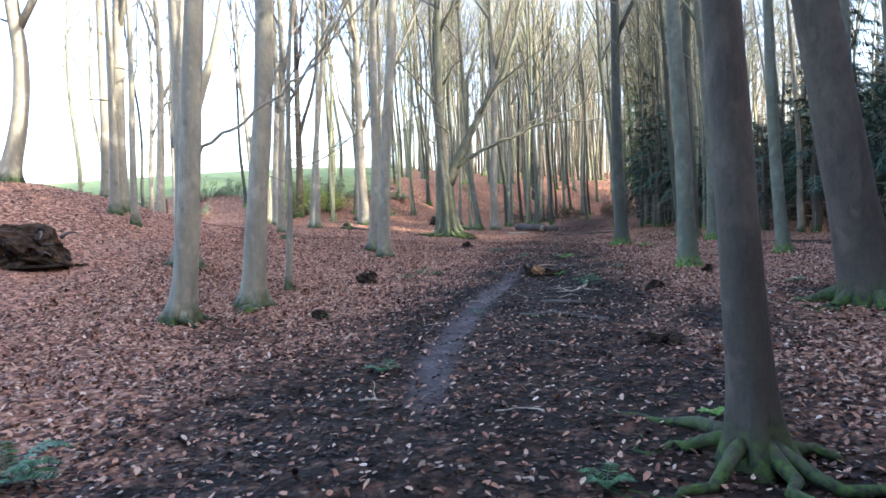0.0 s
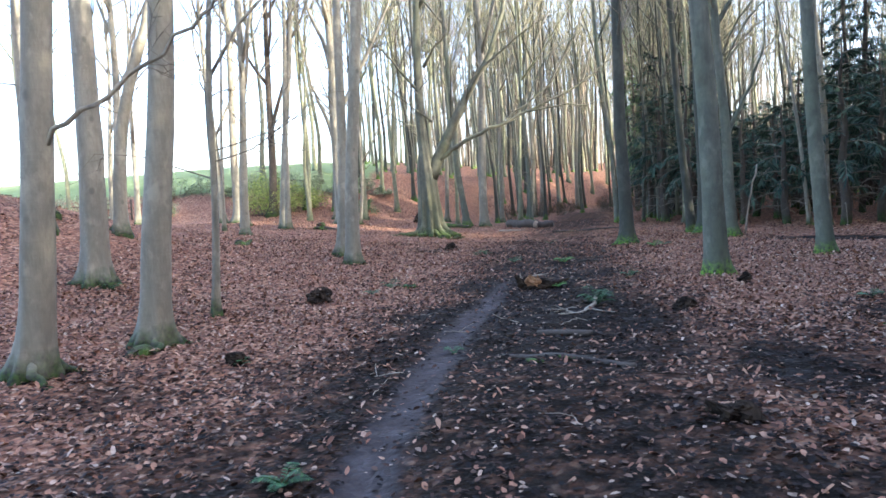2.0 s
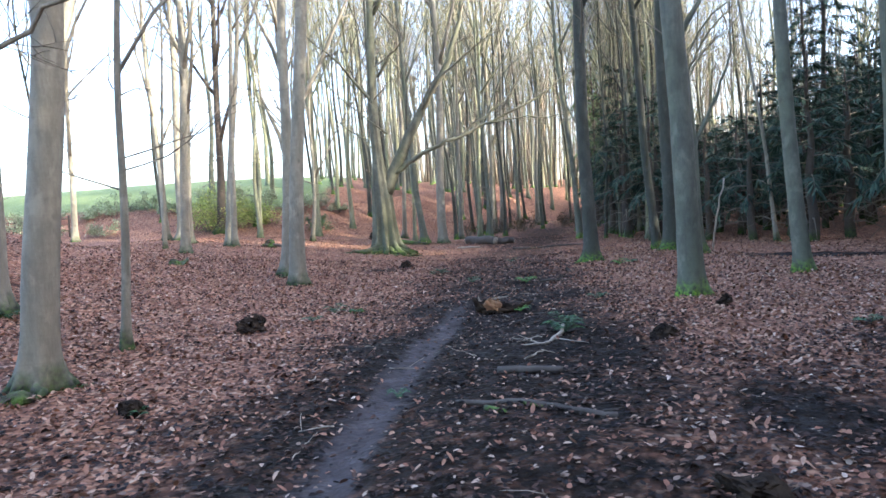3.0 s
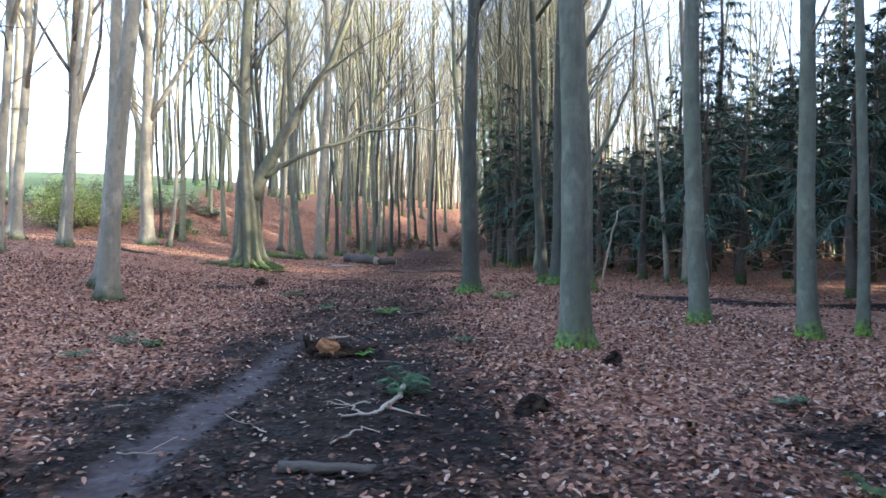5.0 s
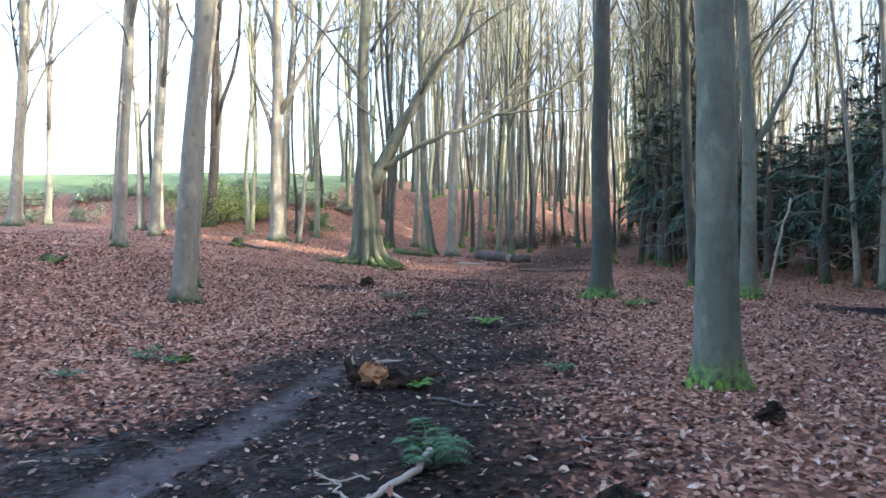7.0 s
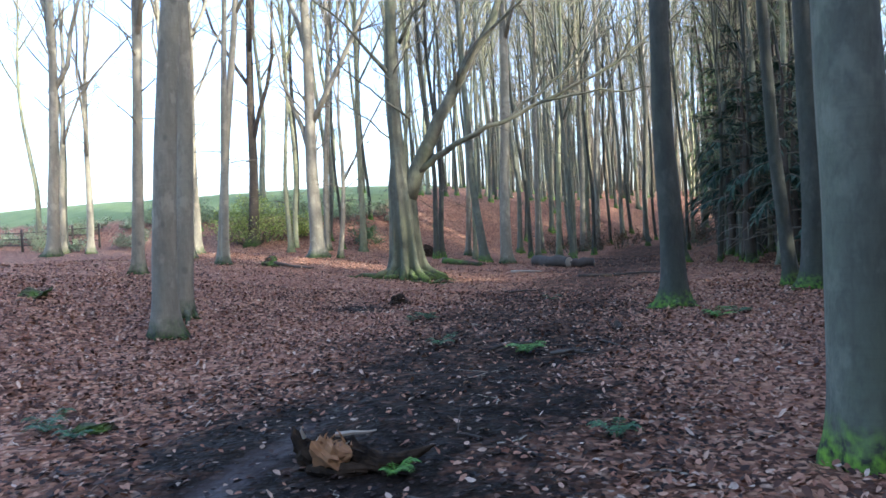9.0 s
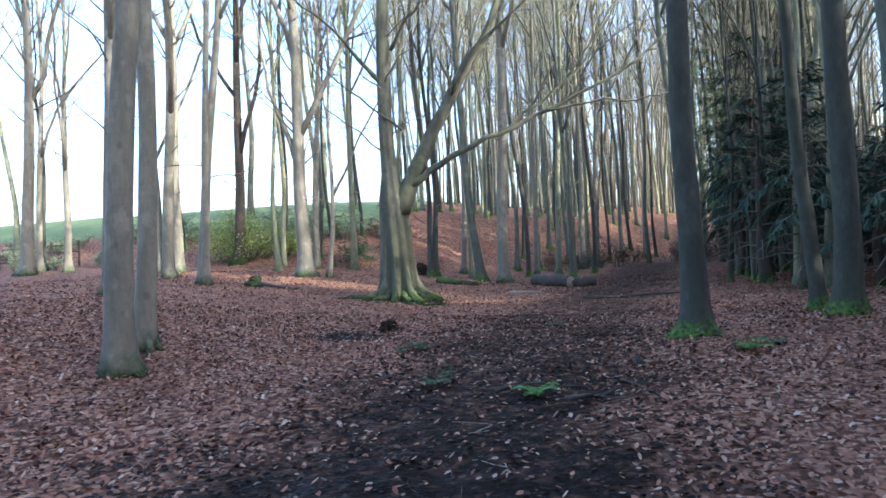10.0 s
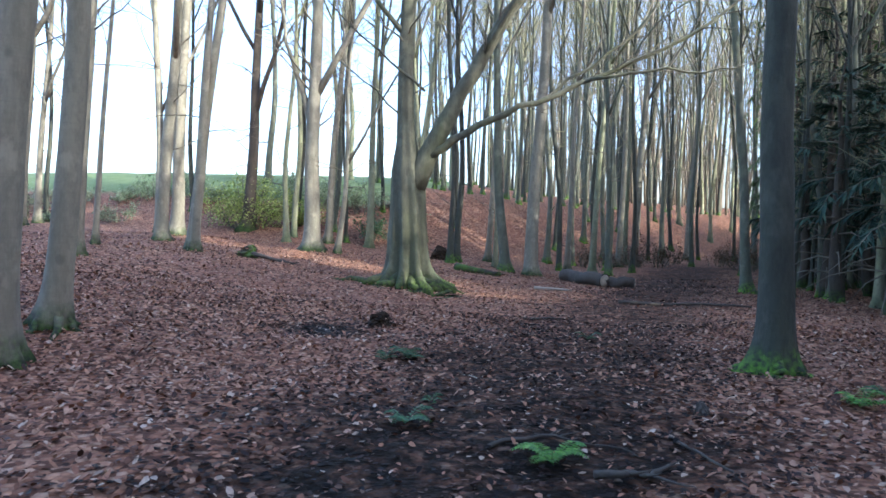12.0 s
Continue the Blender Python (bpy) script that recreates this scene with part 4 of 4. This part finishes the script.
stick([(1.85, 10.7, 0.012), (2.02, 10.9, 0.015), (2.13, 11.08, 0.03), (2.26, 10.99, 0.012)], 0.011, PALE_WOOD, 503, "bare pale crooked stick lying on the mud")
stick([(1.5, 10.2, 0.035), (1.8, 10.1, 0.04), (2.12, 10.04, 0.035)], 0.045, DEAD_WOOD, 504, "short dark rotting log on the track", "log", 0, 0.038)
stick([(0.94, 9.12, 0.02), (1.35, 8.95, 0.03), (1.75, 8.62, 0.03), (2.16, 8.36, 0.03)], 0.022, DEAD_WOOD, 505, "long crooked dark stick across the track", "branch", 2, 0.034)
stick([(1.35, 9.0, 0.02), (1.62, 8.62, 0.025)], 0.024, MOSSY_WOOD, 506, "mossy green piece of branch on the litter")
stick([(1.2, 8.9, 0.02), (1.3, 8.5, 0.02)], 0.026, MOSSY_WOOD, 507, "mossy green piece of branch on the litter")
stick([(2.6, 13.88, 0.02), (3.0, 13.44, 0.02), (3.35, 13.27, 0.02)], 0.018, DEAD_WOOD, 508, "thin dark stick on the mud")
stick([(2.9, 18.6, 0.02), (3.25, 18.85, 0.03), (3.7, 18.9, 0.02)], 0.02, DEAD_WOOD, 509, "dark twiggy branch on the track", "branch", 3)
stick([(3.6, 18.2, 0.03), (3.78, 18.12, 0.08), (3.95, 18.25, 0.04), (4.1, 18.5, 0.02)], 0.03, DEAD_WOOD, 510, "curled dark root on the track", "branch", 4)
stick([(4.2, 19.12, 0.02), (4.41, 18.62, 0.02), (4.5, 18.1, 0.01)], 0.014, DEAD_WOOD, 511, "thin dark stick on the track")
stick([(3.0, 17.5, 0.01), (2.85, 17.2, 0.02), (2.75, 16.98, 0.01)], 0.006, PALE_WOOD, 512, "thin pale twig on the mud", "twig", 3)
stick([(3.0, 31.3, 0.03), (3.9, 31.1, 0.03)], 0.05, PALE_WOOD, 513, "pale barkless stick beyond the clearing")
stick([(4.8, 28.75, 0.03), (6.2, 29.2, 0.06), (7.5, 29.1, 0.03)], 0.045, DEAD_WOOD, 514, "long dark branch across the far track", "branch", 3)
stick([(-4.2, 31.1, 0.12), (-3.6, 30.9, 0.06), (-2.9, 30.6, 0.03)], 0.06, DEAD_WOOD, 515, "dark branch trailing from a mossy stump", "branch", 2)
stick([(0.6, 35.0, 0.1), (1.3, 34.5, 0.08), (2.0, 34.2, 0.05)], 0.12, MOSSY_WOOD, 516, "mossy fallen bough behind the great beech", "log", 3, 0.06)
stick([(9.3, 22.3, 0.0), (9.35, 22.0, 1.0), (9.5, 21.8, 2.0)], 0.03, PALE_WOOD, 517, "pale dead pole leaning beside a dark tree", "pole", 0, 0.02)
stick([(2.9, 25.8, 0.02), (3.8, 26.3, 0.02)], 0.025, DEAD_WOOD, 518, "dark stick on the far track")

strewn = random.Random(55)
for n in range(26):
    ty = strewn.uniform(3.5, 21)
    tx = float(trail_x(ty)) + strewn.gauss(0.8, 1.3)
    turn, half = strewn.uniform(0, 3.14), strewn.uniform(0.06, 0.2)
    ax, ay = math.cos(turn) * half, math.sin(turn) * half
    stick([(tx - ax, ty - ay, 0.02), (tx + strewn.gauss(0, 0.02), ty, 0.025), (tx + ax, ty + ay, 0.015)], strewn.uniform(0.004, 0.011), PALE_WOOD if n % 3 else DEAD_WOOD, 540 + n, "thin dry twig lying on the track", "twig", n % 2)


def log(x, y, long, r, turn, seed, label):
    """A fallen log with sawn ends and rough bark."""
    rng = random.Random(seed)
    ob = thing("fallen_log", x, y, ground_z(x, y) + r * 0.8, label, "log", turn=turn)
    n = 12
    pts = [Vector((-long / 2 + long * i / (n - 1), 0.04 * math.sin(i * 0.8), 0.03 * math.sin(i))) for i in range(n)]
    body = Shape()
    ph = rng.uniform(0, 6)
    body.tube(pts, [r * (1 + 0.08 * math.sin(i * 1.7 + ph)) for i in range(n)], 14, False, lambda i, a: 1 + 0.06 * math.sin(3 * a + i) + 0.04 * math.sin(7 * a - i * 1.3))
    part("bark", body, DEAD_WOOD, ob)
    for end in (0, n - 1):
        cut = Shape()
        step = 0.012 if end else -0.012
        cut.tube([pts[end], pts[end] + Vector((step, 0, 0))], [r * 0.97, r * 0.93], 14)
        part("cut_end", cut, PALE_WOOD, ob, "pale weathered sawn end")
    return ob


log(4.35, 34.6, 1.7, 0.19, -50, 601, "dark fallen log lying at the foot of the bank")
log(5.3, 34.2, 0.9, 0.16, 15, 602, "pale-ended log lying against a slender tree")


def lump(x, y, wide, tall, mat, seed, label, name, category, spikes=0, squash=1.0):
    """A rough clod, stump or root heap: an uneven dome, with root ends that stick out."""
    rng = random.Random(seed)
    ob = thing(name, x, y, ground_z(x, y), label, category)
    rings, sides = 15, 30
    ph = [rng.uniform(0, 6.28) for _ in range(3)]
    body = Shape()
    pts, radii = [], []
    for i in range(rings):
        f = i / (rings - 1)
        pts.append(Vector((0.08 * wide * math.sin(3 * f + ph[0]), 0.06 * wide * math.cos(2 * f + ph[1]), -0.05 + (tall + 0.05) * f)))
        radii.append(wide / 2 * max(0.1, math.sqrt(max(0.0, 1 - f ** 1.7)) * (1 + 0.1 * math.sin(5 * f + ph[2]))))

    def rough(i, a):
        p = Vector((math.cos(a), math.sin(a), 2.2 * i / rings)) + Vector((seed * 1.7, 0, 0))
        crag = 0.5 * turbulence.noise(p * 1.3) + 0.34 * turbulence.noise(p * 3.1) + 0.22 * turbulence.noise(p * 7.3)
        return (1 + crag) * (squash + (1 - squash) * abs(math.cos(a)))

    body.tube(pts, radii, sides, True, rough)
    part("core", body, mat, ob, shade=False)
    fallen = Shape()
    for n in range(int(4 + wide * 14)):
        a, d = rng.uniform(0, 6.28), wide * rng.uniform(0.1, 0.45)
        p = Vector((math.cos(a) * d, math.sin(a) * d * squash, tall * (1 - (2 * d / wide) ** 1.7) + 0.01))
        fallen.blade(p, p + Vector((rng.gauss(0, 0.05), rng.gauss(0, 0.05), rng.uniform(-0.01, 0.02))), 0.04, (rng.gauss(0, 0.4), rng.gauss(0, 0.4), 1))
    part("fallen_leaf_cover", fallen, LITTER, ob, "a few dry brown leaves", shade=False)
    for n in range(spikes):
        a = rng.uniform(0, 6.28)
        z = rng.uniform(0.1, 0.8) * tall
        p = Vector((math.cos(a) * wide * 0.3, math.sin(a) * wide * 0.3 * squash, z))
        root = Shape()
        root.tube(wander(rng, p, (math.cos(a), math.sin(a), rng.uniform(-0.4, 0.7)), wide * rng.uniform(0.2, 0.5), 5, 0.3), taper(max(0.008, wide * 0.03), 0.003, 6), 5)
        part("root", root, DEAD_WOOD, ob)
    return ob


lump(-8.1, 12.9, 1.6, 0.75, CLOD, 701, "dark upturned root heap on the leafy slope", "root_heap", "root heap", 14)
lump(-1.62, 13.45, 0.46, 0.24, CLOD, 702, "dark rotten stump with ragged roots in the litter", "tree_stump", "stump", 7)
lump(3.66, 11.35, 0.3, 0.17, CLOD, 703, "brown mossy clod of roots beside the track", "root_clod", "clod", 5)
lump(2.42, 6.75, 0.4, 0.12, CLOD, 704, "dark clod of earth on the track", "root_clod", "clod", 4)
lump(5.22, 12.95, 0.22, 0.16, CLOD, 705, "small brown clod near a mossy tree", "root_clod", "clod", 4)
lump(0.85, 24.1, 0.38, 0.22, CLOD, 706, "dark root stump beside a muddy hollow", "tree_stump", "stump", 8)
lump(-4.4, 31.3, 0.55, 0.32, MOSSY_WOOD, 707, "dark mossy stump on the slope", "tree_stump", "stump", 4)
lump(-0.45, 38.4, 0.6, 0.5, CLOD, 708, "dark stump behind the great beech", "tree_stump", "stump", 5)
lump(-4.9, 21.2, 0.5, 0.12, MOSSY_WOOD, 709, "low mossy stump on the leafy slope", "tree_stump", "stump", 2)
lump(-0.25, 15.35, 0.32, 0.07, MOSSY_WOOD, 710, "low mossy hump in the litter", "moss_hump", "moss", 0)
lump(-1.95, 9.6, 0.3, 0.12, CLOD, 711, "dark clod of earth in the litter", "root_clod", "clod", 3)
lump(4.58, 19.8, 0.13, 0.11, DEAD_WOOD, 712, "small weathered stake stump beside the track", "stake_stump", "stump", 2)
lump(-7.4, 19.3, 0.4, 0.2, MOSSY_WOOD, 713, "mossy root clod at the foot of a beech", "root_clod", "clod", 3)
lump(-3.2, 10.0, 0.34, 0.12, MOSSY_WOOD, 714, "mossy root clod at the foot of a beech", "root_clod", "clod", 3)


def broken_wood(x, y):
    """A torn root of orange heartwood in a dark hollow bark, with an upturned prong and a long tapering stub."""
    rng = random.Random(801)
    ob = thing("broken_wood", x, y, ground_z(x, y), "torn piece of orange wood in dark wet bark on the track", "wood", turn=-8)

    def craggy(power, shift):
        return lambda i, a: 1 + power * (0.6 * turbulence.noise(Vector((math.cos(a) * 1.4 + shift, math.sin(a) * 1.4, i * 0.9))) + 0.5 * turbulence.noise(Vector((math.cos(a) * 3.3 + shift, math.sin(a) * 3.3, i * 2.1))))

    for k, (name, course, radii) in enumerate((
            ("bark", [(-0.34, 0.02, 0.07), (-0.27, 0.03, 0.09), (-0.18, 0.04, 0.1), (-0.08, 0.05, 0.1), (0.02, 0.05, 0.09), (0.12, 0.03, 0.08), (0.22, 0.02, 0.07)], [0.03, 0.09, 0.12, 0.13, 0.12, 0.09, 0.06]),
            ("prong", [(-0.24, 0.03, 0.1), (-0.3, 0.02, 0.17), (-0.35, 0.03, 0.23), (-0.37, 0.05, 0.28)], [0.07, 0.055, 0.035, 0.008]),
            ("branch_stub", [(0.14, 0.02, 0.08), (0.27, -0.01, 0.07), (0.38, 0.0, 0.08), (0.5, 0.05, 0.12), (0.6, 0.1, 0.16)], [0.08, 0.06, 0.045, 0.028, 0.006]),
            ("lower_bark", [(-0.22, -0.07, 0.03), (-0.1, -0.1, 0.04), (0.04, -0.09, 0.04), (0.18, -0.05, 0.04)], [0.03, 0.055, 0.06, 0.03]))):
        shell = Shape()
        fine = [Vector(p).lerp(Vector(q), u) for p, q in zip(course, course[1:]) for u in (0, 0.5)] + [Vector(course[-1])]
        size = [r + (t - r) * u for r, t in zip(radii, radii[1:]) for u in (0, 0.5)] + [radii[-1]]
        shell.tube(fine, size, 16, True, craggy(0.6, k * 5.0))
        part(name, shell, CLOD, ob, "dark wet bark", shade=False)
    heart = Shape()
    heart.tube([Vector((-0.2 + 0.036 * i, -0.07 + 0.02 * math.sin(i * 1.3), 0.135 + 0.02 * math.sin(i * 0.9))) for i in range(9)], [0.02, 0.06, 0.085, 0.075, 0.09, 0.08, 0.085, 0.055, 0.02], 18, True, craggy(1.0, 31.0))
    part("heartwood", heart, SPLIT_WOOD, ob, "torn orange heartwood", shade=False)
    for n in range(12):
        splinter = Shape()
        p = Vector((rng.uniform(-0.18, 0.08), rng.uniform(-0.1, 0.0), rng.uniform(0.17, 0.22)))
        splinter.tube(wander(rng, p, (rng.uniform(-0.2, 0.8), rng.uniform(-0.5, 0.2), rng.uniform(-0.1, 0.5)), rng.uniform(0.04, 0.12), 3, 0.2), [0.009, 0.008, 0.005, 0.001], 5)
        part("splinter", splinter, PALE_WOOD if n % 3 == 0 else SPLIT_WOOD, ob, shade=False)
    for course, r in (([(-0.06, 0.04, 0.23), (0.05, 0.05, 0.245), (0.16, 0.05, 0.25), (0.22, 0.06, 0.262)], 0.022), ([(-0.27, 0.0, 0.22), (-0.28, -0.02, 0.27), (-0.275, -0.02, 0.3)], 0.016)):
        sliver = Shape()
        sliver.tube([Vector(p) for p in course], taper(r, 0.004, len(course)), 6)
        part("sliver", sliver, PALE_WOOD, ob, "pale torn sliver of wood", shade=False)
    return ob


broken_wood(2.08, 14.4)


def field_fence():
    """Dark posts with thin rails on the far field edge."""
    fence = thing("field_fence", -24, 43.2, ground_z(-24, 43.2), "old dark post and rail fence along the field edge", "fence")
    for n in range(6):
        x, y = -24 + 1.5 * n, 43.2 - 0.25 * n
        post = Shape()
        z = ground_z(x, y) - fence.location.z
        post.tube([Vector((1.5 * n, -0.25 * n, z - 0.2)), Vector((1.5 * n + 0.02, -0.25 * n, z + 1.1)), Vector((1.5 * n + 0.02, -0.25 * n, z + 1.14))], [0.06, 0.055, 0.03], 6)
        part("post", post, DEAD_WOOD, fence)
    for k in range(3):
        rail = Shape()
        rail.tube([Vector((1.5 * n, -0.25 * n - 0.07, ground_z(-24 + 1.5 * n, 43.2 - 0.25 * n) - fence.location.z + 0.35 + 0.3 * k + 0.02 * math.sin(n * 2 + k))) for n in range(6)], [0.022] * 6, 5)
        part("rail", rail, DEAD_WOOD, fence)


field_fence()
